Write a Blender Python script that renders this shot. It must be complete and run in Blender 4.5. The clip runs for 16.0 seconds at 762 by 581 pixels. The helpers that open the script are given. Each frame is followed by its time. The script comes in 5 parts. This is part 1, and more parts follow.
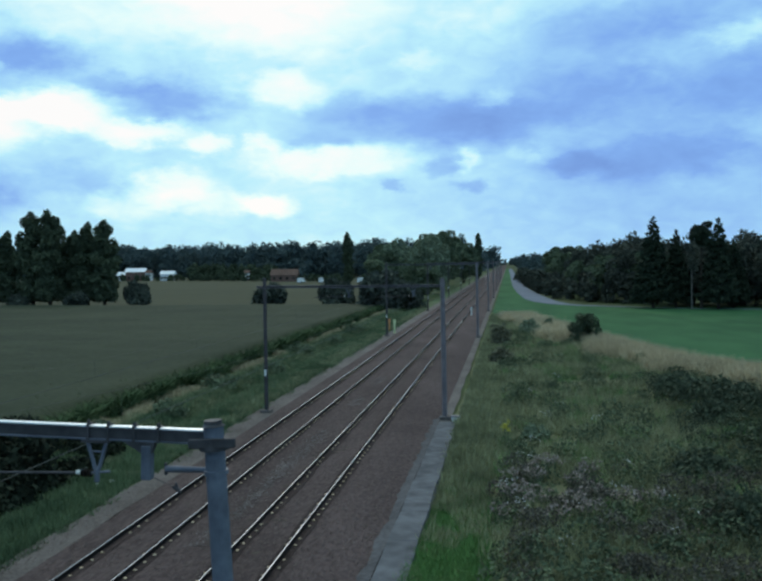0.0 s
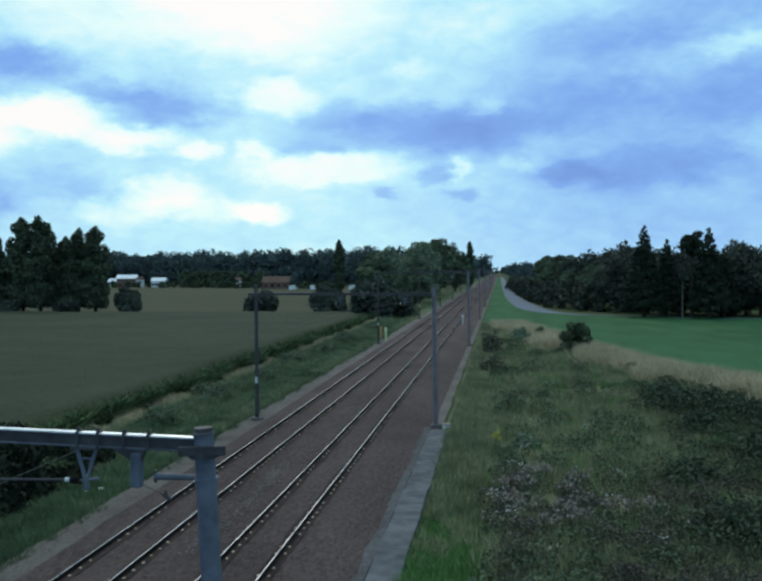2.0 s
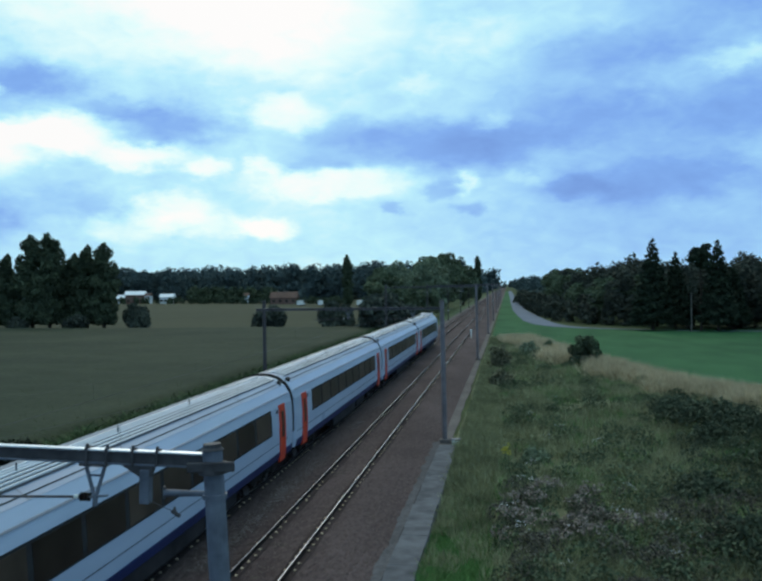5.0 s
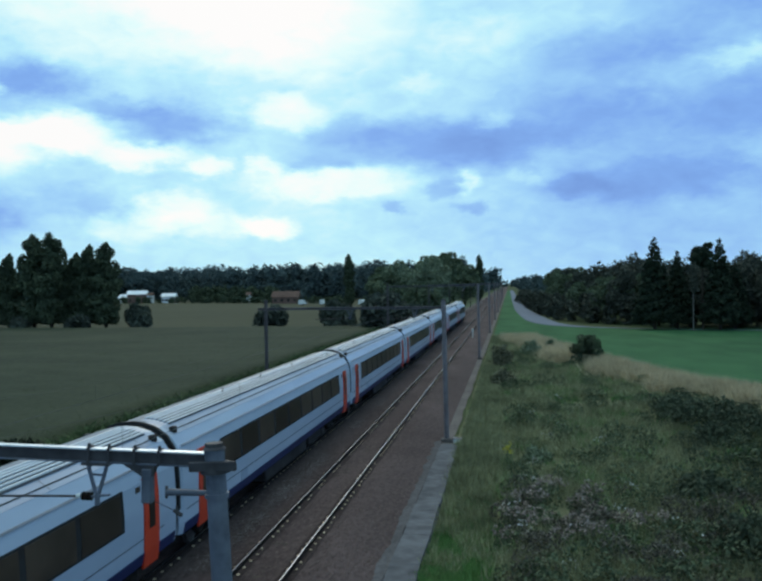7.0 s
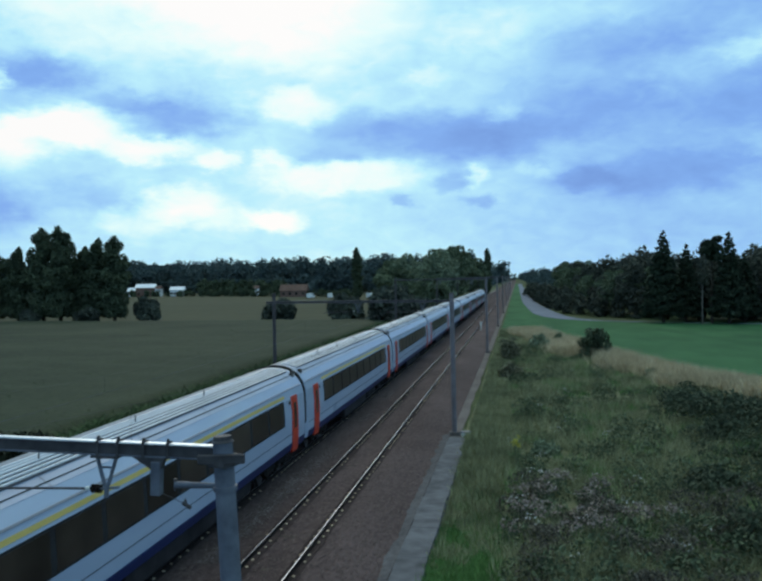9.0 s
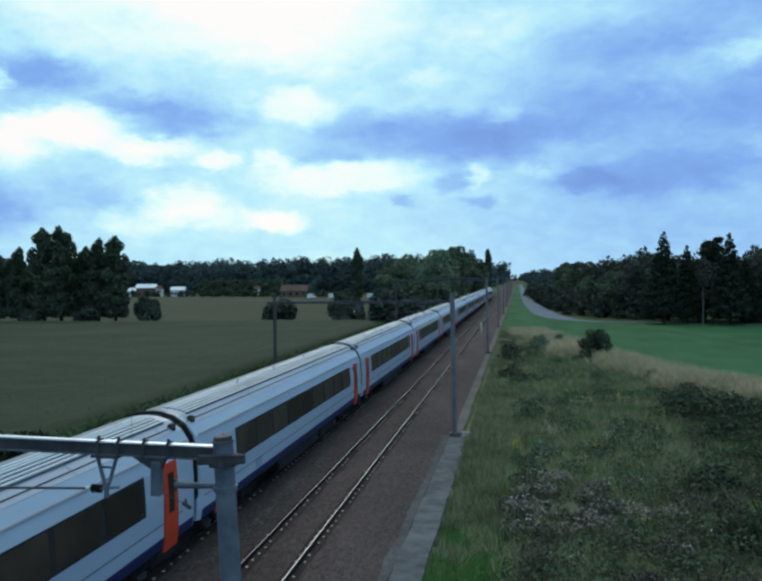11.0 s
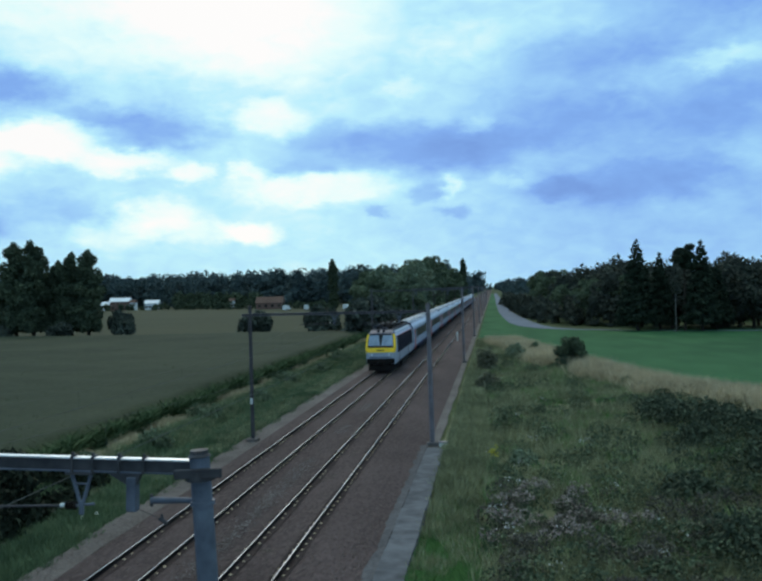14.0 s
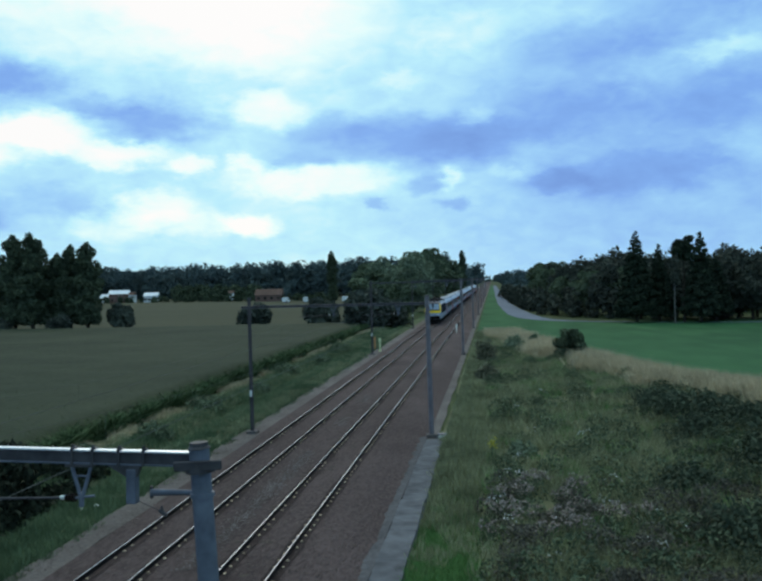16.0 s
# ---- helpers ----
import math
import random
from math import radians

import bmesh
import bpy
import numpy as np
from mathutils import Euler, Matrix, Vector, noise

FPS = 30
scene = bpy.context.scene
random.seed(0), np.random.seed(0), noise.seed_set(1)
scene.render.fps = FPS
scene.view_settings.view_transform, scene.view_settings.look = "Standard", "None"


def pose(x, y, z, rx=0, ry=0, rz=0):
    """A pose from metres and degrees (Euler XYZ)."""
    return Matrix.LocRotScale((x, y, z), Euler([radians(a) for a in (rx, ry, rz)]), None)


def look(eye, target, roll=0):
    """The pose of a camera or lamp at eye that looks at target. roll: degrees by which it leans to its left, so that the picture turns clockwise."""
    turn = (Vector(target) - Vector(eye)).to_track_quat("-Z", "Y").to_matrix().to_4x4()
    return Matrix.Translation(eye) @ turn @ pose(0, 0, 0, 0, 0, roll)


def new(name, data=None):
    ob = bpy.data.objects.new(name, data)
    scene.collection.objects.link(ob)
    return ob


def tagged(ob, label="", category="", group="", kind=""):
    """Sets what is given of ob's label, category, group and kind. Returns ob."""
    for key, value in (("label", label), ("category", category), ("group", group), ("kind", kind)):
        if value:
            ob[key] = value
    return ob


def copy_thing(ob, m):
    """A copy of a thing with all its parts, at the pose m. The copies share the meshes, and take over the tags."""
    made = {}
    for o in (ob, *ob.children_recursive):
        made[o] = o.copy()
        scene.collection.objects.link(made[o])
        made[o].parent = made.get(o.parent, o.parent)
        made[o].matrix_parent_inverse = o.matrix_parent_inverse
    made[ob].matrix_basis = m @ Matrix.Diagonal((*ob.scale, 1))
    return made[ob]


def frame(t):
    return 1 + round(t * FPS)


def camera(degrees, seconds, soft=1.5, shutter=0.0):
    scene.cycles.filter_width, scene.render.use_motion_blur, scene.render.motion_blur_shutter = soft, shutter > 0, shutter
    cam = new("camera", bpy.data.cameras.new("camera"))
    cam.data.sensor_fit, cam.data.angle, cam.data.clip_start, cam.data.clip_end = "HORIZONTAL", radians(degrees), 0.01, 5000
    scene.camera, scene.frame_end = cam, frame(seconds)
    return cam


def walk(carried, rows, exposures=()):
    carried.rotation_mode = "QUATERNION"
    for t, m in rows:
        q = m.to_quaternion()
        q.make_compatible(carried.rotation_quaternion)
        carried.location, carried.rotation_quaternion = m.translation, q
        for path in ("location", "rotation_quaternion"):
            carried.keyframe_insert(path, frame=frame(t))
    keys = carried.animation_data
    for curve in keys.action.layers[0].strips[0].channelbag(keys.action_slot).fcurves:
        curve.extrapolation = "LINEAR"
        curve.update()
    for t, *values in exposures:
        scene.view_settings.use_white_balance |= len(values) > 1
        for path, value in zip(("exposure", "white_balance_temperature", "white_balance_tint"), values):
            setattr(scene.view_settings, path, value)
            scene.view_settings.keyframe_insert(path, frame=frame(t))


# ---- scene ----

# ------------------------------------------------------------ camera
EYE = (0.0, 0.0, 7.84)
cam = camera(47.5, 16.0, soft=2.7)
TURNS = [(0, 8.39, -1.865, 0.68), (0.5, 8.156, -1.758, 0.325), (1, 7.946, -1.684, 0.265), (1.5, 7.872, -1.726, 0.192),
         (2, 7.844, -1.35, 0.362), (2.5, 8.272, -1.141, 0.381), (3, 8.068, -0.728, 0.402), (3.5, 8.141, -0.596, 0.372),
         (4, 8.323, -0.518, 0.681), (5.2, 8.36, -0.34, 0.75), (6.5, 8.38, -0.191, 0.804), (7, 8.471, -0.42, 0.808),
         (7.5, 8.29, -0.341, 0.752), (8, 8.43, -0.196, 0.772), (8.5, 8.662, -0.324, 0.768), (9, 8.997, -0.848, 0.805),
         (10.2, 9.06, -0.86, 0.74), (11.5, 9.026, -0.79, 0.674), (12, 8.943, -0.8, 0.951), (12.5, 8.639, -0.581, 0.996),
         (13, 8.351, -0.356, 1.094), (13.5, 7.99, -0.15, 1.192), (14, 7.42, -0.144, 1.419), (14.5, 7.337, -0.143, 1.653),
         (15, 7.232, -0.243, 1.636), (15.5, 7.259, -0.361, 1.733), (16, 7.363, -0.669, 1.502)]
walk(cam, [(t, pose(*EYE, 90 + pitch, roll, yaw)) for t, yaw, pitch, roll in TURNS])

# ------------------------------------------------------------ sky and sun
SUN_AZ, SUN_EL = -14.0, 34.0          # degrees right of the track's direction, and above the horizon


def make_sky():
    world = bpy.data.worlds.new("sky")
    scene.world = world
    world.use_nodes = True
    nt = world.node_tree
    nt.nodes.clear()
    N, L = nt.nodes.new, nt.links.new

    def m(op, a, b=None, c=None):
        n = N("ShaderNodeMath")
        n.operation = op
        for k, v in enumerate((a, b, c)):
            if v is None:
                continue
            if isinstance(v, (int, float)):
                n.inputs[k].default_value = v
            else:
                L(v, n.inputs[k])
        return n.outputs[0]

    co = N("ShaderNodeTexCoord")
    sep = N("ShaderNodeSeparateXYZ")
    L(co.outputs["Generated"], sep.inputs[0])
    az = m("MULTIPLY", m("ARCTAN2", sep.outputs[0], sep.outputs[1]), 57.2958)
    el = m("MULTIPLY", m("ARCSINE", sep.outputs[2]), 57.2958)
    flat = N("ShaderNodeCombineXYZ")
    L(az, flat.inputs[0])
    L(m("MULTIPLY", el, 2.0), flat.inputs[1])
    # uneven cloud edges
    wob = N("ShaderNodeTexNoise")
    L(flat.outputs[0], wob.inputs["Vector"])
    wob.inputs["Scale"].default_value = 0.34
    wob.inputs["Detail"].default_value = 5.0
    wob.inputs["Roughness"].default_value = 0.6
    ws = N("ShaderNodeSeparateXYZ")
    L(wob.outputs["Color"], ws.inputs[0])
    az2 = m("ADD", az, m("MULTIPLY", m("SUBTRACT", ws.outputs[0], 0.5), 4.0))
    el2 = m("ADD", el, m("MULTIPLY", m("SUBTRACT", ws.outputs[1], 0.5), 2.2))
    pt = N("ShaderNodeCombineXYZ")
    L(az2, pt.inputs[0])
    L(el2, pt.inputs[1])
    # azimuth, elevation, half width, half height, brightness
    lit = [(-15.5, 17.1, 8.36, 3.70, 0.32), (-20.6, 18.4, 7.07, 1.93, 0.16), (-14.7, 11.2, 2.51, 1.29, 0.25), (-28.2, 9.7, 4.18, 1.09, 0.36), (-31.2, 9.1, 3.54, 1.35, 0.26),
           (-23.9, 8.4, 2.89, 0.80, 0.32), (-32.9, 8.1, 2.25, 1.29, 0.20), (-21.8, 5.1, 2.70, 1.16, 0.30), (-24.8, 3.8, 2.25, 1.03, 0.16), (-15.8, 3.9, 1.77, 0.77, 0.30),
           (-19.4, 3.9, 3.86, 0.84, 0.14), (-11.6, 6.7, 5.31, 0.96, 0.26), (-16.1, 7.8, 1.41, 0.64, 0.26), (-19.7, 7.6, 1.29, 0.71, 0.28), (-32.9, 12.3, 0.84, 0.64, 0.36)]
    lit2 = [(-2.8, 6.7, 0.84, 0.71, 0.26), (1.9, 6.7, 1.45, 0.64, 0.20), (14.7, 13.3, 2.73, 0.77, 0.26), (-5.5, 12.8, 1.61, 0.64, 0.14), (-0.5, 10.6, 0.96, 0.58, 0.16),
            (-1.0, 15.8, 3.86, 1.61, 0.14), (-27.1, 15.4, 6.43, 1.93, 0.16), (-30.3, 17.9, 6.43, 1.93, 0.18), (10.2, 12.5, 2.57, 0.96, 0.10), (16.0, 8.0, 1.61, 1.29, 0.08)]
    dim = [(-30.3, 12.6, 3.22, 1.09, 0.34), (-22.2, 10.3, 4.50, 1.16, 0.34), (-25.3, 11.2, 2.25, 0.64, 0.16), (-14.8, 12.8, 1.93, 0.32, 0.05), (-6.2, 9.1, 7.07, 1.61, 0.30),
           (-10.3, 9.9, 3.86, 1.16, 0.12), (-13.2, 7.8, 2.89, 0.64, 0.16), (-1.0, 8.6, 4.50, 1.61, 0.20), (-4.2, 6.4, 1.29, 0.71, 0.22), (8.6, 6.3, 6.43, 1.35, 0.27),
           (3.8, 6.3, 2.89, 0.77, 0.20), (10.9, 10.4, 9.65, 3.38, 0.24), (2.5, 10.8, 5.79, 1.93, 0.12), (6.7, 14.4, 6.43, 1.41, 0.20), (14.1, 17.1, 5.47, 2.25, 0.22),
           (-2.5, 5.1, 0.96, 0.32, 0.20), (-7.8, 5.1, 0.77, 0.29, 0.20), (-33.5, 4.7, 2.89, 1.45, 0.30), (-27.4, 5.2, 3.86, 1.03, 0.12), (8.3, 3.5, 13.50, 2.89, 0.12)]
    total = None
    for rows, sign, crisp in ((lit, 1, 1.9), (lit2, 1, 1.4), (dim, -1, 1.5)):
        for a, e, ra, re, w in rows:
            d = N("ShaderNodeVectorMath")
            d.operation = "SUBTRACT"
            L(pt.outputs[0], d.inputs[0])
            d.inputs[1].default_value = (a, e, 0)
            q = N("ShaderNodeVectorMath")
            q.operation = "MULTIPLY"
            L(d.outputs[0], q.inputs[0])
            q.inputs[1].default_value = (1 / ra, 1 / re, 0)
            r = N("ShaderNodeVectorMath")
            r.operation = "DOT_PRODUCT"
            L(q.outputs[0], r.inputs[0])
            L(q.outputs[0], r.inputs[1])
            g = m("MULTIPLY", m("EXPONENT", m("MULTIPLY", m("POWER", r.outputs["Value"], crisp), -1.0)), sign * w)
            total = g if total is None else m("ADD", total, g)
    # the open sky between: lighter towards the veiled sun, bluer away from it
    away = m("MULTIPLY", m("ABSOLUTE", m("SUBTRACT", az, SUN_AZ)), -0.0052)
    base = m("ADD", m("MAXIMUM", away, -0.26), 0.695)
    fine = N("ShaderNodeTexNoise")
    L(flat.outputs[0], fine.inputs["Vector"])
    fine.inputs["Scale"].default_value = 0.17
    fine.inputs["Detail"].default_value = 6.0
    fine.inputs["Roughness"].default_value = 0.62
    val = m("ADD", m("ADD", base, total), m("MULTIPLY", m("SUBTRACT", fine.outputs["Fac"], 0.5), 0.28))
    wisp = N("ShaderNodeTexNoise")
    L(flat.outputs[0], wisp.inputs["Vector"])
    wisp.inputs["Scale"].default_value = 0.55
    wisp.inputs["Detail"].default_value = 5.0
    wisp.inputs["Distortion"].default_value = 0.6
    val = m("ADD", val, m("MULTIPLY", m("SUBTRACT", wisp.outputs["Fac"], 0.5), 0.2))
    # the overcast grows whiter towards the zenith
    val = m("ADD", val, m("MULTIPLY", m("MINIMUM", m("MAXIMUM", m("SUBTRACT", el, 17.0), 0.0), 40.0), 0.009))
    ramp = N("ShaderNodeValToRGB")
    L(val, ramp.inputs[0])
    cr = ramp.color_ramp
    cr.elements[0].position, cr.elements[0].color = 0.0, (0.13, 0.265, 0.66, 1)
    cr.elements[1].position, cr.elements[1].color = 1.0, (1.0, 0.99, 0.98, 1)
    for p, c in ((0.3, (0.205, 0.42, 0.88)), (0.52, (0.335, 0.645, 0.97)), (0.68, (0.49, 0.86, 1.0)), (0.84, (0.77, 1.0, 1.0))):
        e = cr.elements.new(p)
        e.color = (*c, 1)
    sky = N("ShaderNodeTexSky")
    sky.sky_type, sky.sun_disc = "NISHITA", False
    sky.sun_elevation, sky.sun_rotation = radians(SUN_EL), radians(SUN_AZ)
    low = N("ShaderNodeBackground")
    L(sky.outputs[0], low.inputs[0])
    low.inputs[1].default_value = 0.06
    clouds = N("ShaderNodeBackground")
    L(ramp.outputs[0], clouds.inputs[0])
    clouds.inputs[1].default_value = 1.0
    mix = N("ShaderNodeMixShader")
    mix.inputs[0].default_value = 0.94
    L(low.outputs[0], mix.inputs[1])
    L(clouds.outputs[0], mix.inputs[2])
    out = N("ShaderNodeOutputWorld")
    L(mix.outputs[0], out.inputs[0])


make_sky()
sun_data = bpy.data.lights.new("sun", "SUN")
sun_data.energy, sun_data.angle, sun_data.color = 0.9, radians(24), (1.0, 0.92, 0.8)
sun = new("sun", sun_data)
a, e = radians(SUN_AZ), radians(SUN_EL)
sun.matrix_world = look((0, 0, 60), (-math.sin(a) * 50, -math.cos(a) * 50, 60 - math.tan(e) * 50))


# ------------------------------------------------------------ materials
def material(name, c1, c2, rough=0.8, scale=4.0, big=0.3, metal=0.0, bump=0.0, vary=0.0, coat=0.0, stretch=(1, 1, 1), island=False, c3=None, spec=None, world=False):
    """Two colours mixed by fine and coarse noise, with relief, and a shift of brightness from object to object."""
    mt = bpy.data.materials.new(name)
    mt.use_nodes = True
    nt = mt.node_tree
    N, L = nt.nodes.new, nt.links.new
    b = nt.nodes["Principled BSDF"]
    co = N("ShaderNodeTexCoord")
    mp = N("ShaderNodeMapping")
    mp.inputs["Scale"].default_value = stretch
    L(N("ShaderNodeNewGeometry").outputs["Position"] if world else co.outputs["Object"], mp.inputs[0])
    f = N("ShaderNodeTexNoise")
    f.inputs["Scale"].default_value, f.inputs["Detail"].default_value = scale, 6
    L(mp.outputs[0], f.inputs["Vector"])
    g = N("ShaderNodeTexNoise")
    g.inputs["Scale"].default_value, g.inputs["Detail"].default_value = big, 4
    L(mp.outputs[0], g.inputs["Vector"])
    s = N("ShaderNodeMath")
    s.operation = "MULTIPLY_ADD"
    L(f.outputs["Fac"], s.inputs[0])
    s.inputs[1].default_value = 0.5
    h = N("ShaderNodeMath")
    h.operation = "MULTIPLY"
    L(g.outputs["Fac"], h.inputs[0])
    h.inputs[1].default_value = 0.5
    L(h.outputs[0], s.inputs[2])
    r = N("ShaderNodeValToRGB")
    r.color_ramp.elements[0].position, r.color_ramp.elements[0].color = 0.36, (*c1, 1)
    r.color_ramp.elements[1].position, r.color_ramp.elements[1].color = 0.64, (*c2, 1)
    if c3:
        r.color_ramp.elements[1].position = 0.56
        k = r.color_ramp.elements.new(0.68)
        k.color = (*c3, 1)
    L(s.outputs[0], r.inputs[0])
    col = r.outputs[0]
    if vary:
        rnd = (N("ShaderNodeNewGeometry").outputs["Random Per Island"] if island else N("ShaderNodeObjectInfo").outputs["Random"])
        mr = N("ShaderNodeMapRange")
        mr.inputs["To Min"].default_value, mr.inputs["To Max"].default_value = 1 - vary, 1 + vary
        L(rnd, mr.inputs[0])
        hs = N("ShaderNodeHueSaturation")
        L(mr.outputs[0], hs.inputs["Value"])
        L(col, hs.inputs["Color"])
        col = hs.outputs[0]
    L(col, b.inputs["Base Color"])
    b.inputs["Roughness"].default_value, b.inputs["Metallic"].default_value = rough, metal
    b.inputs["Coat Weight"].default_value = coat
    b.inputs["Specular IOR Level"].default_value = spec if spec is not None else 0.08 if rough >= 0.85 else 0.3
    if bump:
        bp = N("ShaderNodeBump")
        bp.inputs["Strength"].default_value, bp.inputs["Distance"].default_value = bump, 0.05
        L(f.outputs["Fac"], bp.inputs["Height"])
        L(bp.outputs[0], b.inputs["Normal"])
    return mt


M = {}
M["ballast"] = material("ballast_stone", (0.043, 0.0305, 0.0305), (0.099, 0.072, 0.071), 0.95, 9.0, 0.25, bump=1.0, stretch=(1, 0.4, 1))
M["rail_ballast"] = material("dark_rail_ballast", (0.02, 0.0145, 0.0145), (0.058, 0.042, 0.041), 0.95, 8.0, 0.6, bump=1.0, stretch=(1, 0.3, 1))
M["cinder"] = material("grey_cinder", (0.048, 0.046, 0.05), (0.105, 0.102, 0.11), 0.95, 6.0, 0.4, bump=0.8)
M["stone"] = material("loose_stone", (0.05, 0.038, 0.035), (0.115, 0.091, 0.083), 0.9, 3.0, 0.4, vary=0.4, island=True)
M["grit"] = material("grey_grit", (0.08, 0.069, 0.066), (0.155, 0.136, 0.13), 0.95, 7.0, 0.35, bump=1.0)
M["concrete"] = material("old_concrete", (0.056, 0.057, 0.064), (0.128, 0.131, 0.146), 0.9, 2.2, 0.45, bump=0.3, vary=0.04, world=True)
M["sleeper"] = material("sleeper_concrete", (0.03, 0.024, 0.02), (0.07, 0.056, 0.048), 0.9, 7.0, 0.8, vary=0.25)
M["rail_side"] = material("rusty_rail", (0.009, 0.007, 0.007), (0.024, 0.017, 0.015), 0.9, 12.0, 1.0)
M["rail_top"] = material("polished_rail", (0.125, 0.145, 0.18), (0.23, 0.255, 0.3), 0.34, 5.0, 0.5, metal=1.0)
M["clip"] = material("pale_rail_clip", (0.28, 0.215, 0.15), (0.55, 0.45, 0.33), 0.85, 20.0, 3.0, vary=0.5, island=True)
M["ground"] = material("earth_and_grass", (0.03, 0.042, 0.018), (0.06, 0.078, 0.034), 1.0, 1.2, 0.08, bump=0.6, c3=(0.07, 0.08, 0.036))
M["verge"] = material("verge_turf", (0.046, 0.066, 0.034), (0.092, 0.122, 0.062), 1.0, 1.4, 0.12, bump=0.8, c3=(0.13, 0.122, 0.075))
M["rough_turf"] = material("rough_turf", (0.07, 0.074, 0.042), (0.148, 0.15, 0.086), 1.0, 1.1, 0.1, bump=0.8, c3=(0.24, 0.205, 0.13))
M["meadow"] = material("meadow_grass", (0.022, 0.073, 0.03), (0.046, 0.124, 0.051), 1.0, 0.25, 0.035, bump=0.2, stretch=(1, 0.4, 1))
M["far_field"] = material("far_crop", (0.045, 0.048, 0.028), (0.06, 0.063, 0.037), 1.0, 0.3, 0.02, bump=0.3)
M["crop"] = material("maize_leaf", (0.05, 0.066, 0.031), (0.084, 0.105, 0.05), 0.95, 0.7, 0.03, vary=0.25, island=True)
M["crop_edge"] = material("fresh_maize_leaf", (0.042, 0.066, 0.031), (0.08, 0.115, 0.052), 0.95, 0.7, 0.06, vary=0.3, island=True)
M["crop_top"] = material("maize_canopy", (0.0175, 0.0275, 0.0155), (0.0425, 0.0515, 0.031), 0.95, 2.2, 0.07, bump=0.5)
M["leaf_dark"] = material("dark_foliage", (0.05, 0.064, 0.04), (0.1, 0.122, 0.072), 0.95, 0.8, 0.1, vary=0.2, island=True)
M["leaf_mid"] = material("mid_foliage", (0.085, 0.108, 0.066), (0.16, 0.19, 0.112), 0.95, 0.8, 0.1, vary=0.2, island=True)
M["leaf_pale"] = material("pale_foliage", (0.14, 0.175, 0.115), (0.225, 0.26, 0.17), 0.95, 0.8, 0.1, vary=0.2, island=True)
M["leaf_bramble"] = material("bramble_leaves", (0.048, 0.058, 0.038), (0.095, 0.112, 0.069), 0.95, 0.8, 0.1, vary=0.2, island=True)
# Near-black copy of the foliage: the ditch's shade is put into its colour.
M["leaf_shade"] = material("shaded_ditch_leaves", (0.014, 0.018, 0.012), (0.036, 0.043, 0.027), 0.95, 0.8, 0.1, vary=0.3, island=True)
M["leaf_bush"] = material("dark_bush_leaves", (0.047, 0.054, 0.044), (0.1, 0.112, 0.086), 0.95, 0.8, 0.1, vary=0.25, island=True)
M["leaf_wood"] = material("wood_edge_leaves", (0.043, 0.047, 0.038), (0.085, 0.09, 0.067), 0.95, 0.8, 0.1, vary=0.22, island=True)
M["needle"] = material("fir_needles", (0.02, 0.029, 0.019), (0.044, 0.057, 0.036), 0.95, 0.8, 0.1, vary=0.2, island=True)
# Haze over the far woods is put into this paler blue green.
M["leaf_far"] = material("haze_blue_far_foliage", (0.062, 0.086, 0.086), (0.1, 0.13, 0.126), 0.95, 0.3, 0.02, vary=0.12, island=True)
M["bark"] = material("bark", (0.03, 0.024, 0.018), (0.085, 0.07, 0.055), 0.95, 4.0, 0.5, bump=0.8, stretch=(1, 1, 0.2))
M["birch"] = material("pale_birch_bark", (0.1, 0.09, 0.08), (0.19, 0.175, 0.16), 0.9, 3.0, 0.6)
M["blade"] = material("grass_blades", (0.15, 0.15, 0.083), (0.275, 0.275, 0.155), 0.9, 0.6, 0.07, vary=0.35, island=True, c3=(0.36, 0.325, 0.21))
M["blade_fresh"] = material("fresh_grass_blades", (0.075, 0.145, 0.048), (0.13, 0.24, 0.078), 0.9, 0.6, 0.07, vary=0.3, island=True, c3=(0.17, 0.185, 0.095))
M["blade_west"] = material("rank_verge_blades", (0.062, 0.093, 0.048), (0.132, 0.175, 0.092), 0.9, 0.6, 0.07, vary=0.3, island=True, c3=(0.26, 0.245, 0.15))
M["straw"] = material("dry_grass", (0.33, 0.27, 0.17), (0.56, 0.46, 0.3), 0.9, 0.6, 0.08, vary=0.25, island=True)
M["dry_turf"] = material("dry_turf", (0.18, 0.145, 0.088), (0.33, 0.265, 0.165), 1.0, 1.0, 0.15, bump=0.8)
M["stone_pale"] = material("pale_ballast_stone", (0.09, 0.078, 0.076), (0.17, 0.15, 0.146), 0.9, 3.0, 0.4, vary=0.3, island=True)
M["weed"] = material("weed_leaf", (0.066, 0.08, 0.047), (0.122, 0.146, 0.084), 0.9, 0.7, 0.08, vary=0.22, island=True)
M["scrub_olive"] = material("olive_brown_scrub_leaf", (0.1, 0.098, 0.062), (0.19, 0.18, 0.12), 0.95, 0.8, 0.1, vary=0.3, island=True)
M["bloom_white"] = material("pale_seed_heads", (0.55, 0.52, 0.5), (0.84, 0.8, 0.76), 0.85, 3.0, 0.3, vary=0.4, island=True)
M["bloom_mauve"] = material("faded_thistle_heads", (0.2, 0.15, 0.13), (0.4, 0.32, 0.28), 0.9, 3.0, 0.3, vary=0.4, island=True)
M["bloom_yellow"] = material("yellow_flower_spikes", (0.35, 0.3, 0.03), (0.6, 0.52, 0.06), 0.8, 3.0, 0.3)
M["weed_brown"] = material("withered_weed", (0.068, 0.06, 0.046), (0.14, 0.124, 0.098), 0.95, 0.8, 0.1, vary=0.35, island=True)
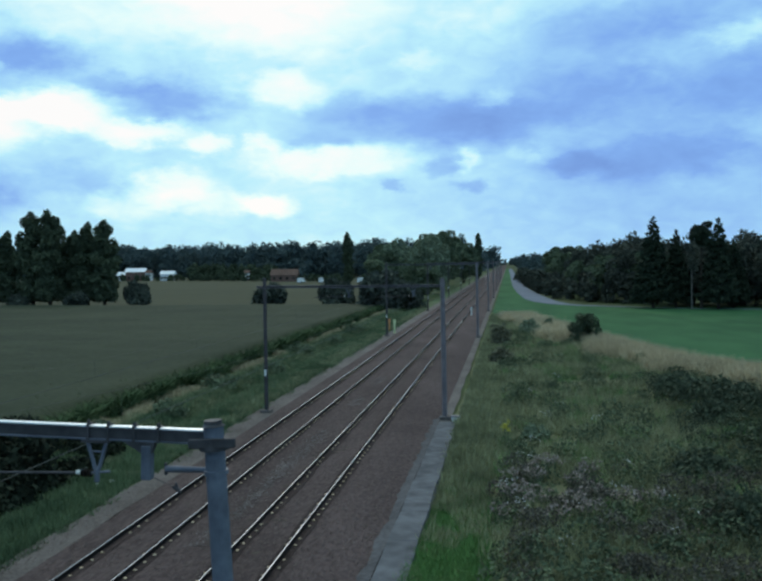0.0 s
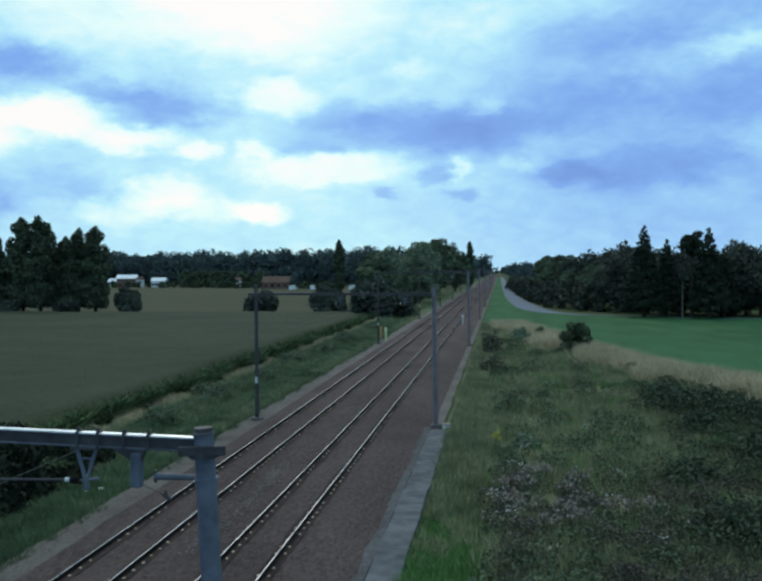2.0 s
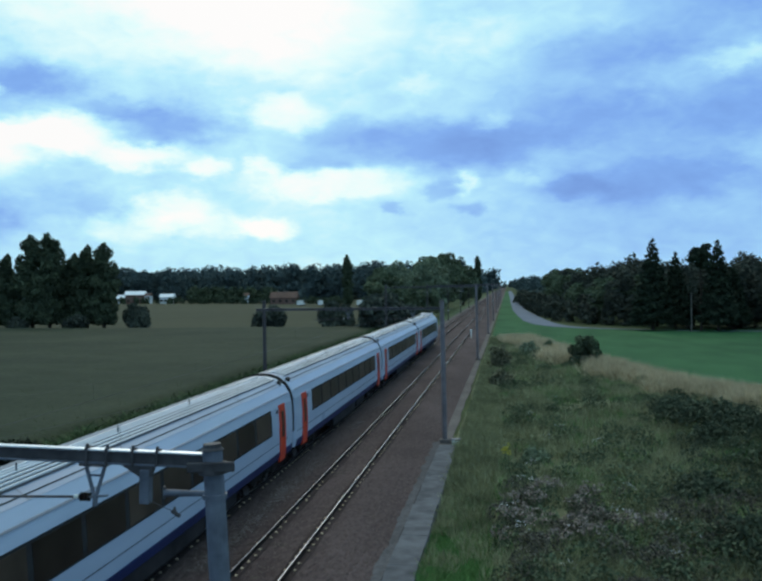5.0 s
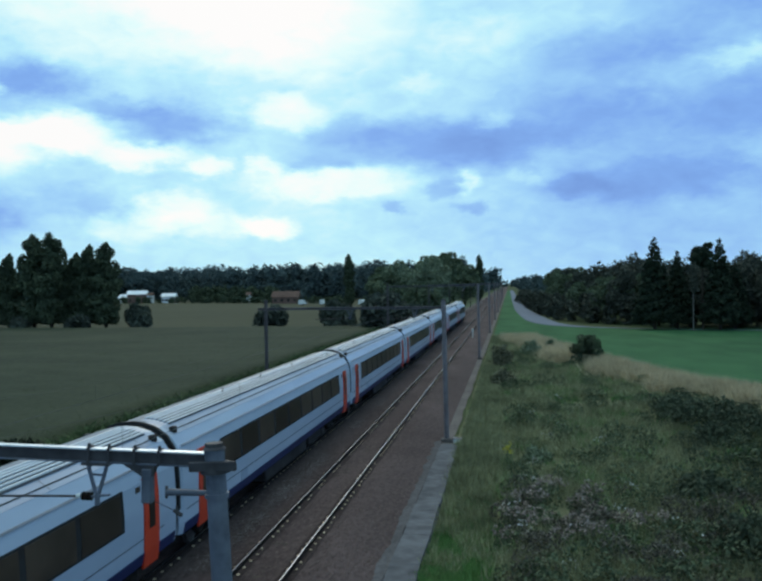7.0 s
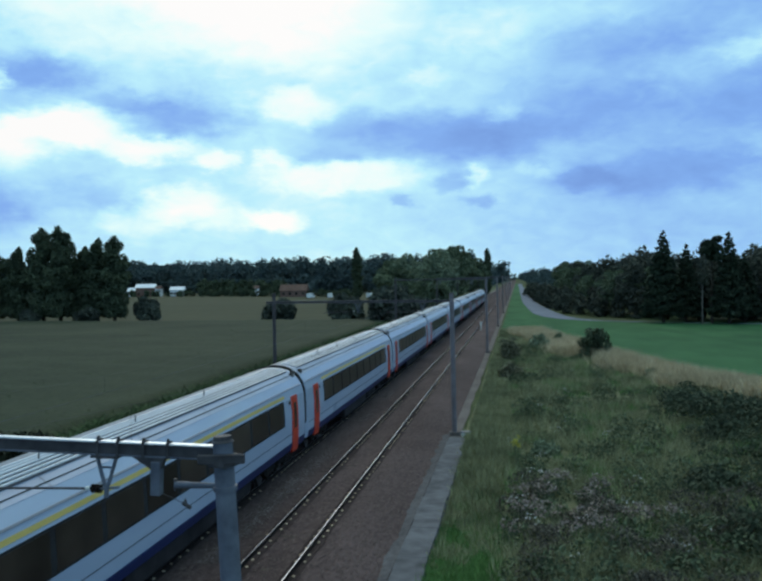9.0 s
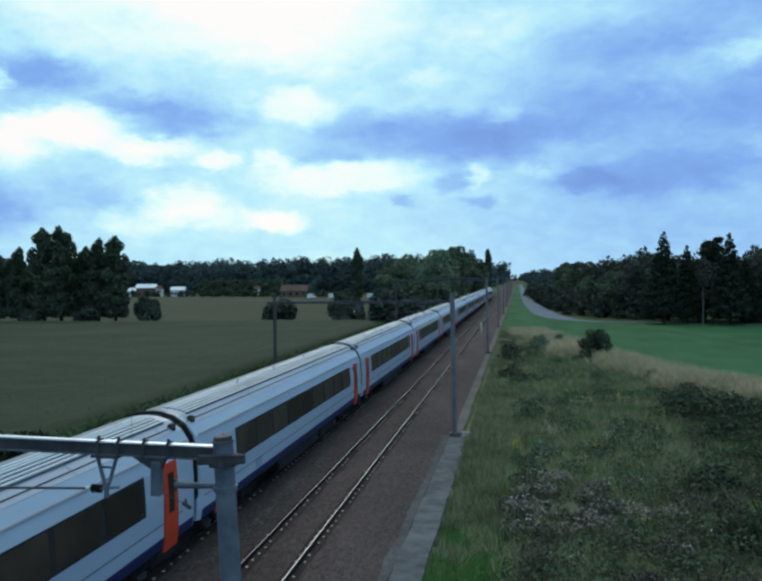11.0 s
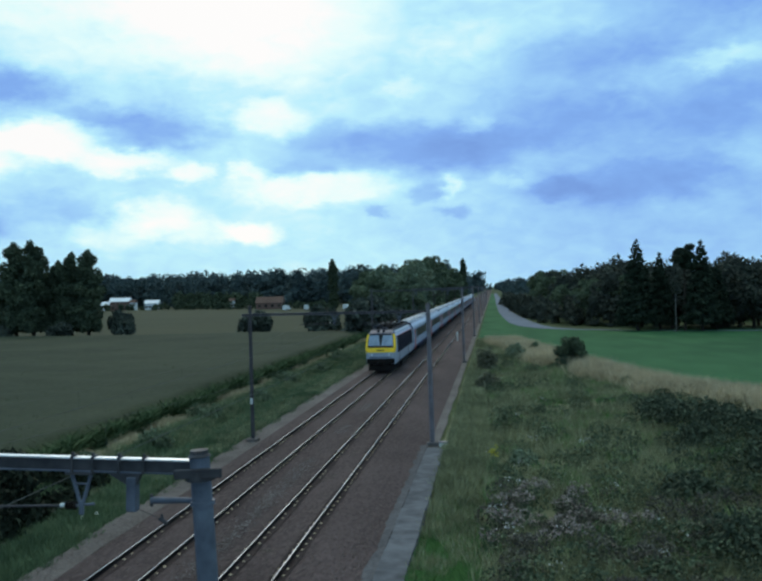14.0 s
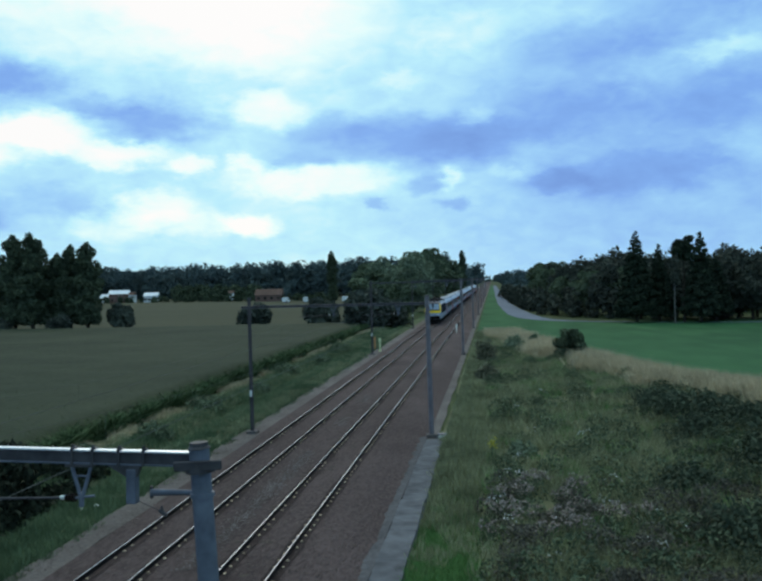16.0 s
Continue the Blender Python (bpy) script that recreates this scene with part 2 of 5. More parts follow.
M["asphalt"] = material("grey_road_surface", (0.095, 0.114, 0.155), (0.145, 0.168, 0.215), 0.9, 2.0, 0.08, bump=0.2)
M["steel"] = material("galvanised_steel", (0.07, 0.076, 0.098), (0.165, 0.178, 0.215), 0.6, 5.0, 0.8, metal=0.3, bump=0.15)
# Paler, lit copy of the mast steel, also on the far beams.
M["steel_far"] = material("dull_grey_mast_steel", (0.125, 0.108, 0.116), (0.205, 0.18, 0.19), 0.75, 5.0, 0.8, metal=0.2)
# Left masts' backlit look is put into this darker, rusty copy of the steel.
M["mast_rust_backlit"] = material("rusty_backlit_mast_steel", (0.045, 0.039, 0.041), (0.09, 0.078, 0.08), 0.8, 4.0, 0.7, metal=0.2)
M["steel_dark"] = material("weathered_steel", (0.042, 0.038, 0.041), (0.09, 0.082, 0.086), 0.75, 6.0, 1.0, metal=0.3, bump=0.2)
M["steel_bright"] = material("pale_bright_steel", (0.55, 0.58, 0.62), (0.72, 0.75, 0.78), 0.4, 4.0, 1.0, metal=0.6)
M["wire"] = material("dark_copper_wire", (0.05, 0.055, 0.05), (0.085, 0.09, 0.08), 0.7, 5.0, 1.0, metal=0.3)
M["insulator"] = material("brown_glazed_insulator", (0.02, 0.014, 0.012), (0.04, 0.03, 0.026), 0.25, 6.0, 1.0)
M["coach_grey"] = material("pale_grey_coach_paint", (0.3, 0.36, 0.46), (0.38, 0.44, 0.545), 0.42, 2.0, 0.15, coat=0.25, vary=0.05, stretch=(1, 0.15, 1))
M["coach_roof"] = material("dull_grey_roof_paint", (0.205, 0.252, 0.34), (0.315, 0.368, 0.47), 0.55, 1.6, 0.12, vary=0.06, stretch=(1, 0.12, 1))
# Far flank's shade is put into this grey; seams and gutters share it.
M["roof_dark"] = material("shade_and_seam_roof_grey", (0.13, 0.145, 0.175), (0.22, 0.235, 0.27), 0.6, 1.6, 0.15, stretch=(1, 0.2, 1))
M["rib_pale"] = material("pale_roof_rib", (0.42, 0.47, 0.53), (0.6, 0.65, 0.7), 0.45, 1.6, 0.2, stretch=(1, 0.12, 1))
# Dark grey for the groove and crease strips, rain strips, stubs and busbars.
M["groove"] = material("dark_groove_grey", (0.05, 0.056, 0.066), (0.11, 0.12, 0.135), 0.7, 2.0, 0.3, stretch=(1, 0.3, 1))
M["case"] = material("dusty_underfloor_case", (0.014, 0.0125, 0.014), (0.036, 0.032, 0.034), 0.85, 2.0, 0.4, vary=0.2)
M["orange"] = material("orange_red_door_paint", (0.5, 0.035, 0.012), (0.62, 0.055, 0.018), 0.45, 3.0, 0.4, coat=0.2)
M["blue"] = material("dark_blue_sill_paint", (0.005, 0.013, 0.06), (0.008, 0.02, 0.09), 0.5, 3.0, 0.3, coat=0.1)
M["yellow"] = material("yellow_paint", (0.8, 0.47, 0.012), (0.92, 0.56, 0.018), 0.45, 2.0, 0.3, coat=0.2)
M["yellow_soft"] = material("faded_yellow_stripe", (0.46, 0.34, 0.08), (0.56, 0.42, 0.12), 0.5, 2.0, 0.3)
M["window"] = material("tinted_window_glass", (0.012, 0.009, 0.007), (0.055, 0.039, 0.029), 0.3, 0.8, 0.15, vary=0.6, spec=0.12)
M["mullion"] = material("brownish_window_post", (0.008, 0.007, 0.008), (0.018, 0.015, 0.016), 0.6, 2.0, 0.3)
M["rubber"] = material("black_rubber", (0.012, 0.012, 0.013), (0.025, 0.025, 0.026), 0.8, 6.0, 0.8)
M["under"] = material("grimy_underframe", (0.007, 0.006, 0.0055), (0.022, 0.018, 0.016), 0.85, 3.0, 0.5)
M["wheel"] = material("worn_wheel_steel", (0.05, 0.045, 0.042), (0.11, 0.1, 0.095), 0.6, 4.0, 0.6, metal=0.5)
M["loco_grey"] = material("loco_light_grey_paint", (0.28, 0.32, 0.39), (0.36, 0.4, 0.47), 0.4, 2.0, 0.2, coat=0.3)
M["loco_panel"] = material("loco_dark_grille", (0.006, 0.005, 0.011), (0.013, 0.011, 0.02), 0.85, 3.0, 0.3, stretch=(1, 6, 1))
M["pink"] = material("red_pinstripe", (0.6, 0.2, 0.22), (0.72, 0.28, 0.3), 0.5, 3.0, 0.4)
M["loco_roof"] = material("loco_dark_roof", (0.022, 0.025, 0.034), (0.05, 0.056, 0.07), 0.85, 2.0, 0.3)
M["loco_brow"] = material("loco_blue_grey_brow", (0.034, 0.042, 0.07), (0.064, 0.076, 0.115), 0.6, 2.0, 0.4)
# Pale blue base colour holds the sky's reflection on the windscreen.
M["screen"] = material("painted_reflection_glass", (0.2, 0.25, 0.32), (0.34, 0.4, 0.49), 0.2, 0.9, 0.3, coat=0.4)
M["lamp_glass"] = material("clear_lamp_lens", (0.6, 0.62, 0.64), (0.8, 0.82, 0.84), 0.1, 6.0, 1.0, coat=0.5)
M["white_wall"] = material("white_render", (0.66, 0.66, 0.64), (0.8, 0.8, 0.79), 0.8, 1.0, 0.2)
M["pale_roof"] = material("pale_sheet_roof", (0.62, 0.65, 0.68), (0.75, 0.78, 0.8), 0.5, 1.0, 0.2)
M["tile_roof"] = material("brown_tile_roof", (0.09, 0.055, 0.045), (0.16, 0.1, 0.08), 0.85, 1.5, 0.2)
M["brick"] = material("red_brick_wall", (0.13, 0.075, 0.06), (0.21, 0.13, 0.105), 0.9, 2.0, 0.3)
M["post_white"] = material("white_post_paint", (0.6, 0.6, 0.56), (0.78, 0.78, 0.73), 0.6, 4.0, 0.6)
M["post_yellow"] = material("pale_yellow_post_paint", (0.55, 0.58, 0.3), (0.7, 0.72, 0.4), 0.6, 4.0, 0.6)
M["post_orange"] = material("orange_marker_paint", (0.5, 0.2, 0.08), (0.65, 0.28, 0.12), 0.6, 4.0, 0.6)


# ------------------------------------------------------------ mesh helpers
def mesh_of(bm, name, mat, smooth=False):
    me = bpy.data.meshes.new(name)
    bm.to_mesh(me)
    bm.free()
    if mat:
        me.materials.append(mat)
    if smooth:
        for p in me.polygons:
            p.use_smooth = True
    return me


def part(name, bm, mat, parent, label="", smooth=False):
    ob = new(name, mesh_of(bm, name, mat, smooth))
    ob.parent = parent
    if label:
        tagged(ob, label)
    return ob


def again(name, me, parent, loc, rot=(0, 0, 0), scale=(1, 1, 1)):
    ob = new(name, me)
    ob.parent = parent
    ob.location, ob.rotation_euler, ob.scale = loc, rot, scale
    return ob


def raw(name, verts, faces, mat, smooth=False):
    me = bpy.data.meshes.new(name)
    me.from_pydata(verts, [], faces)
    me.materials.append(mat)
    if smooth:
        for p in me.polygons:
            p.use_smooth = True
    return me


def box(bm, x0, x1, y0, y1, z0, z1, bevel=0.0):
    made = bmesh.ops.create_cube(bm, size=1)["verts"]
    for v in made:
        v.co = Vector(((x0 + x1) / 2 + v.co.x * (x1 - x0), (y0 + y1) / 2 + v.co.y * (y1 - y0), (z0 + z1) / 2 + v.co.z * (z1 - z0)))
    if bevel:
        edges = list({e for v in made for e in v.link_edges})
        bmesh.ops.bevel(bm, geom=edges, offset=bevel, segments=1, affect="EDGES")
    return bm


def rod(bm, p, q, r0, r1=None, seg=10):
    p, q = Vector(p), Vector(q)
    made = bmesh.ops.create_cone(bm, cap_ends=True, segments=seg, radius1=r0, radius2=r0 if r1 is None else r1, depth=(q - p).length)["verts"]
    turn = Matrix.Translation((p + q) / 2) @ (q - p).to_track_quat("Z", "Y").to_matrix().to_4x4()
    bmesh.ops.transform(bm, matrix=turn, verts=made)
    return bm


def loft(bm, rings, closed=True, caps=True):
    """Skin over rings of equal length."""
    vs = [[bm.verts.new(p) for p in ring] for ring in rings]
    n = len(vs[0])
    for a, b in zip(vs, vs[1:]):
        for i in range(n if closed else n - 1):
            bm.faces.new((a[i], a[(i + 1) % n], b[(i + 1) % n], b[i]))
    if caps and closed:
        bm.faces.new(list(reversed(vs[0])))
        bm.faces.new(vs[-1])
    bmesh.ops.recalc_face_normals(bm, faces=bm.faces)
    return bm


def B():
    return bmesh.new()


def fast(name, V, k, mat):
    """A mesh of loose faces, each of k corners, from an array (faces * k, 3)."""
    me = bpy.data.meshes.new(name)
    n = len(V) // k
    me.vertices.add(n * k)
    me.vertices.foreach_set("co", np.asarray(V, np.float32).ravel())
    me.loops.add(n * k)
    me.loops.foreach_set("vertex_index", np.arange(n * k, dtype=np.int32))
    me.polygons.add(n)
    me.polygons.foreach_set("loop_start", np.arange(0, n * k, k, dtype=np.int32))
    me.update(calc_edges=True)
    me.materials.append(mat)
    return me


def leaf_quads(C, size, rng, lean=0.0):
    """Diamond leaves at the centres C, turned at random."""
    n = len(C)
    a = rng.normal(size=(n, 3))
    a[:, 2] -= lean
    a /= np.linalg.norm(a, axis=1)[:, None]
    b = np.cross(a, rng.normal(size=(n, 3)))
    b /= np.linalg.norm(b, axis=1)[:, None]
    s = (size * rng.uniform(0.6, 1.4, n))[:, None]
    V = np.stack([C - a * s, C + b * s * 0.45, C + a * s, C - b * s * 0.45], 1)
    return V.reshape(-1, 3)


def flat_quads(C, size, rng):
    """Small stones lying nearly flat."""
    n = len(C)
    ang = rng.uniform(0, 2 * np.pi, n)
    a = np.stack([np.cos(ang), np.sin(ang), rng.uniform(-0.3, 0.3, n)], 1)
    b = np.stack([-np.sin(ang), np.cos(ang), rng.uniform(-0.3, 0.3, n)], 1)
    s = (size * rng.uniform(0.5, 1.3, n))[:, None]
    return np.stack([C - a * s, C - b * s * 0.7, C + a * s, C + b * s * 0.7], 1).reshape(-1, 3)


def clump_points(rng, rows, n):
    """n points over the shells of clumps (x, y, z, rx, ry, rz)."""
    rows = np.asarray(rows, float)
    area = (rows[:, 3] * rows[:, 5] + rows[:, 3] * rows[:, 4]) ** 1.0
    pick = rng.choice(len(rows), n, p=area / area.sum())
    d = rng.normal(size=(n, 3))
    d /= np.linalg.norm(d, axis=1)[:, None]
    r = rng.uniform(0.45, 1.0, n) ** 0.5
    return rows[pick, :3] + d * rows[pick, 3:6] * r[:, None]


def blades(P, height, width, rng, lean=0.35):
    """Upright pointed blades rooted at P."""
    n = len(P)
    ang = rng.uniform(0, 2 * np.pi, n)
    side = np.stack([np.cos(ang), np.sin(ang), np.zeros(n)], 1)
    h = (height * rng.uniform(0.5, 1.3, n))[:, None]
    w = (width * rng.uniform(0.6, 1.4, n))[:, None]
    tip = rng.normal(size=(n, 3)) * lean
    tip[:, 2] = 1.0
    V = np.stack([P - side * w, P + side * w, P + tip * h], 1)
    return V.reshape(-1, 3)


# ------------------------------------------------------------ ground
X1, X2, HALF = -10.60, -6.91, 0.7535      # centre lines of the two tracks, half the spacing of the rails


def ground_z(x, y):
    z = -0.55
    z += 1.15 * math.exp(-((x - 15) / 8) ** 2 - ((y - 44) / 17) ** 2)            # weedy mound
    z -= 0.45 * math.exp(-((x + 17.6) / 1.0) ** 2)                                # ditch
    if x > -3:
        z += 0.10 * math.sin(x * 0.9 + y * 0.23) * math.exp(-(y / 120) ** 2)
    return z


def make_ground():
    xs = sorted(set([-2600, -1200, -600, -300, -150, -80, -50, -35, -26] + [-22 + 0.5 * i for i in range(20)] + [-12, -8, -4]
                    + [-3 + i for i in range(34)] + [36, 45, 60, 90, 150, 300, 600, 1200, 2600]))
    ys = sorted(set([-400, -150, -60, -20] + [2.5 * i for i in range(0, 60)] + [160, 200, 260, 340, 450, 600, 900, 1400, 2200, 3600]))
    verts = [(x, y, ground_z(x, y)) for y in ys for x in xs]
    n = len(xs)
    faces = [(j * n + i, j * n + i + 1, (j + 1) * n + i + 1, (j + 1) * n + i) for j in range(len(ys) - 1) for i in range(n - 1)]
    tagged(new("ground", raw("ground", verts, faces, M["ground"], True)), "dark earth and rough grass reaching the horizon", "ground", kind="structure")


make_ground()


def strip(name, mat, left, right, rise, label, category, step=3.0, jag=0.0, seed=1, cols=8):
    """A sheet over the ground between two edge lines given as (y, x) corners; cut into short lengths."""
    rng = random.Random(seed)
    y0, y1 = max(left[0][0], right[0][0]), min(left[-1][0], right[-1][0])
    verts, faces, y, k = [], [], y0, 0
    while True:
        a = np.interp(y, [p[0] for p in left], [p[1] for p in left]) + rng.uniform(-jag, jag)
        b = np.interp(y, [p[0] for p in right], [p[1] for p in right]) + rng.uniform(-jag, jag)
        for i in range(cols + 1):
            x = a + (b - a) * i / cols
            verts.append((x, y, ground_z(x, y) + rise))
        if k:
            r0, r1 = (k - 1) * (cols + 1), k * (cols + 1)
            faces += [(r0 + i, r0 + i + 1, r1 + i + 1, r1 + i) for i in range(cols)]
        k += 1
        if y >= y1:
            break
        y = min(y1, y + max(step, y * 0.03))
    return tagged(new(name, raw(name, verts, faces, mat, True)), label, category, kind="structure")


strip("meadow", M["meadow"], [(52, 15.6), (60, 13.6), (72, 11.5), (92, 7.2), (118, 2.6), (128, -1.0), (136, -2.6), (900, -2.7)], [(52, 90), (140, 90), (150, 44), (160, 13), (176, 6.0), (191, 4.2), (223, 3.0), (267, 2.0), (400, 1.2), (900, 0.2)],
      0.09, "smooth bright green mown meadow beside the road", "meadow")
strip("verge_east", M["rough_turf"], [(0, -2.9), (130, -2.8), (140, -2.8)], [(0, 40), (60, 17), (72, 13), (92, 8), (127, 1.6), (140, -2.0)],
      0.045, "rough weedy turf on the bank beside the tracks", "verge", step=2.0, cols=36)
strip("verge_west", M["verge"], [(0, -16.1), (130, -16.4), (600, -16.5)], [(0, -13.5), (60, -13.7), (600, -13.9)], 0.02, "green turf strip beside the ballast", "verge", jag=0.15)
strip("dry_bank", M["dry_turf"], [(44, 15.0), (52, 13.2), (60, 11.6), (72, 9.6), (92, 5.4), (112, 1.6), (127, -0.8)], [(44, 19.0), (52, 16.6), (60, 14.6), (72, 12.4), (92, 8.4), (112, 4.6), (127, 2.2)], 0.13,
      "straw coloured dry turf along the meadow edge", "verge", jag=0.5)
strip("far_field", M["far_field"], [(158, -130), (300, -170), (520, -330)], [(158, -26), (300, -48), (520, -90)], 0.05, "olive green far crop field before the woods", "field")


def make_road():
    mid = [(900, 1.4, 1.5), (560, 2.2, 1.6), (362, 2.7, 1.8), (267, 3.3, 2.0), (223, 4.5, 2.3), (191, 5.8, 2.6), (176, 7.2, 2.4), (166, 9.6, 1.9), (160, 13.5, 1.3),
           (155, 20.0, 1.0), (150, 29.0, 0.8), (146, 40.0, 0.8), (143, 60.0, 0.8), (141, 95.0, 0.8)]
    P = [Vector((x, y, 0)) for y, x, w in mid]
    verts, faces = [], []
    for i, (y, x, w) in enumerate(mid):
        d = (P[min(i + 1, len(P) - 1)] - P[max(i - 1, 0)]).normalized()
        s = Vector((-d.y, d.x, 0))
        for k in (-1, 1):
            q = P[i] + s * w * k
            verts.append((q.x, q.y, ground_z(q.x, q.y) + 0.16))
        if i:
            faces.append((2 * i - 2, 2 * i - 1, 2 * i + 1, 2 * i))
    tagged(new("road", raw("road", verts, faces, M["asphalt"])), "narrow pale grey lane curving along the wood", "road", kind="structure")


make_road()


def make_track_bed():
    prof = [(-14.0, -0.62), (-13.0, -0.50), (-12.5, -0.165), (-8.9, -0.155), (-8.75, -0.17), (-5.2, -0.155), (-4.6, -0.24), (-3.59, -0.46)]
    ys = [-120] + [i * 1.0 for i in range(0, 120)] + [130, 150, 180, 220, 280, 360, 480, 700, 1000, 1600]
    rng = random.Random(4)
    verts, faces, n = [], [], 0
    for k, y in enumerate(ys):
        row = []
        for (xa, za), (xb, zb) in zip(prof, prof[1:]):
            for f in (0, 0.25, 0.5, 0.75):
                row.append((xa + (xb - xa) * f, y, za + (zb - za) * f + rng.uniform(-0.015, 0.015)))
        row.append((prof[-1][0], y, prof[-1][1]))
        n = len(row)
        verts += row
        if k:
            faces += [((k - 1) * n + i, (k - 1) * n + i + 1, k * n + i + 1, k * n + i) for i in range(n - 1)]
    bed = tagged(new("track_bed", raw("track_bed", verts, faces, M["ballast"], True)), "brown stone ballast bed under two railway tracks", "track bed", kind="structure")
    # darker ballast along each rail, and grey cinders between the ballast and the trough
    ys = [i * 1.5 for i in range(8, 90)] + [150, 200, 300, 500, 900]
    for xc in (X1 - HALF, X1 + HALF, X2 - HALF, X2 + HALF):
        edge = [(xc - 0.2 - rng.uniform(0, 0.09), xc + 0.2 + rng.uniform(0, 0.09), y) for y in ys]
        v = [(x, y, -0.136) for a, b, y in edge for x in (a, b)]
        ob = new("dark_ballast_strip", raw("dark_ballast_strip", v, [(2 * i, 2 * i + 1, 2 * i + 3, 2 * i + 2) for i in range(len(ys) - 1)], M["rail_ballast"]))
        ob.parent = bed
    ys = [8 + 0.5 * i for i in range(75)]
    v = []
    for y in ys:
        a = -3.92 + rng.uniform(-0.12, 0.1)
        for x in (a, -3.78, -3.6):
            v.append((x, y, float(np.interp(x, [p[0] for p in prof], [p[1] for p in prof])) + (0.0 if x == a else 0.04 if x == -3.78 else 0.11)))
    f = [(3 * i + k, 3 * i + k + 1, 3 * i + k + 4, 3 * i + k + 3) for i in range(len(ys) - 1) for k in (0, 1)]
    tagged(new("cinder_edge", raw("cinder_edge", v, f, M["cinder"], True)), "grey cinders spilled along the cable trough", "path", kind="structure")
    # loose stones on the near ballast
    g = np.random.default_rng(5)
    n = 34000
    P = np.stack([g.uniform(-14.2, -3.7, n), 14 + 66 * g.uniform(0, 1, n) ** 1.4, np.full(n, -0.18)], 1)
    P[:, 2] = np.interp(P[:, 0], [p[0] for p in prof], [p[1] for p in prof]) + np.where(P[:, 0] < -13.0, 0.16, 0.02)
    ob = new("ballast_stones", fast("ballast_stones", flat_quads(P, 0.035, g), 4, M["stone"]))
    tagged(ob, "loose grey and brown ballast stones", "ballast", kind="stuff")
    n = 5000
    y = g.uniform(14, 60, n)
    P = np.stack([-8.75 + g.normal(0, 0.22, n), y, np.full(n, -0.145)], 1)
    P = P[np.sin(y * 0.55) + np.sin(y * 0.21 + 1) > -0.2]
    tagged(new("pale_stones", fast("pale_stones", flat_quads(P, 0.042, g), 4, M["stone_pale"])), "pale grey stones between the two tracks", "ballast", kind="stuff")
    return bed


track_bed = make_track_bed()
strip("west_path", M["grit"], [(0, -13.95), (60, -14.15), (900, -14.1)], [(0, -13.0), (60, -12.9), (900, -12.9)], 0.1, "grey gravel walkway along the ballast", "path", jag=0.08)
strip("east_path", M["grit"], [(44, -3.7), (140, -3.8), (900, -3.7)], [(44, -3.05), (140, -3.0), (900, -2.9)], 0.06, "grey gravel edge along the ballast", "path", jag=0.08)


def make_rails():
    prof = [(-0.07, -0.17), (0.07, -0.17), (0.07, -0.155), (0.012, -0.13), (0.012, -0.045), (0.034, -0.035), (0.034, -0.004), (-0.034, -0.004), (-0.034, -0.035),
            (-0.012, -0.045), (-0.012, -0.13), (-0.07, -0.155)]
    for xc in (X1 - HALF, X1 + HALF, X2 - HALF, X2 + HALF):
        ob = tagged(new("rail", mesh_of(loft(B(), [[(x, y, z) for x, z in prof] for y in (-200, 1600)]), "rail", M["rail_side"])),
                    "rusty steel rail with a polished head", "rail", "rails of the two tracks", "structure")
        ob.location.x = xc
        part("rail_head", box(B(), -0.016, 0.016, -200, 1600, -0.004, 0.0), M["rail_top"], ob, "worn bright running surface")


make_rails()


def make_sleepers():
    me = mesh_of(box(B(), -1.25, 1.25, -0.13, 0.13, -0.3, -0.173, 0.015), "sleeper", M["sleeper"])
    for xc in (X1, X2):
        for i in range(150):
            again("sleeper", me, track_bed, (xc, 14 + 0.6 * i, 0))
    V = []
    g = np.random.default_rng(8)
    for xc in (X1 - HALF, X1 + HALF, X2 - HALF, X2 + HALF):
        for i in range(170):
            y = 14 + 0.6 * i
            for s in (-1, 1):
                if g.uniform() < 0.22:
                    continue
                x, w, d = xc + s * 0.13 + g.normal() * 0.012, 0.032, 0.045
                z = -0.11
                V += [(x - w, y - d, z), (x + w, y - d, z), (x + w, y + d, z), (x - w, y + d, z)]
                V += [(x - w, y - d, z - 0.05), (x + w, y - d, z - 0.05), (x + w, y - d, z), (x - w, y - d, z)]
                V += [(x + w, y - d, z - 0.05), (x + w, y + d, z - 0.05), (x + w, y + d, z), (x + w, y - d, z)]
    tagged(new("rail_clips", fast("rail_clips", np.array(V), 4, M["clip"])), "pale rail fastenings on the sleepers", "rail clips", kind="stuff")


def make_trough():
    lid = mesh_of(box(B(), -0.28, 0.62, -0.499, 0.499, -0.08, 0.03), "lid", M["concrete"])
    trough = tagged(new("cable_trough"), "grey concrete cable trough with flat lids beside the ballast", "cable trough", kind="structure")
    part("channel", box(B(), -0.31, 0.66, 8, 44.5, -0.4, -0.085), M["concrete"], trough)
    trough.location = (-3.3, 0, -0.36)
    rng = random.Random(3)
    for i in range(36):
        again("lid", lid, trough, (rng.uniform(-0.02, 0.02), 8.5 + i * 1.0, rng.uniform(-0.003, 0.003)), (0, rng.uniform(-0.004, 0.004), rng.uniform(-0.006, 0.006)))


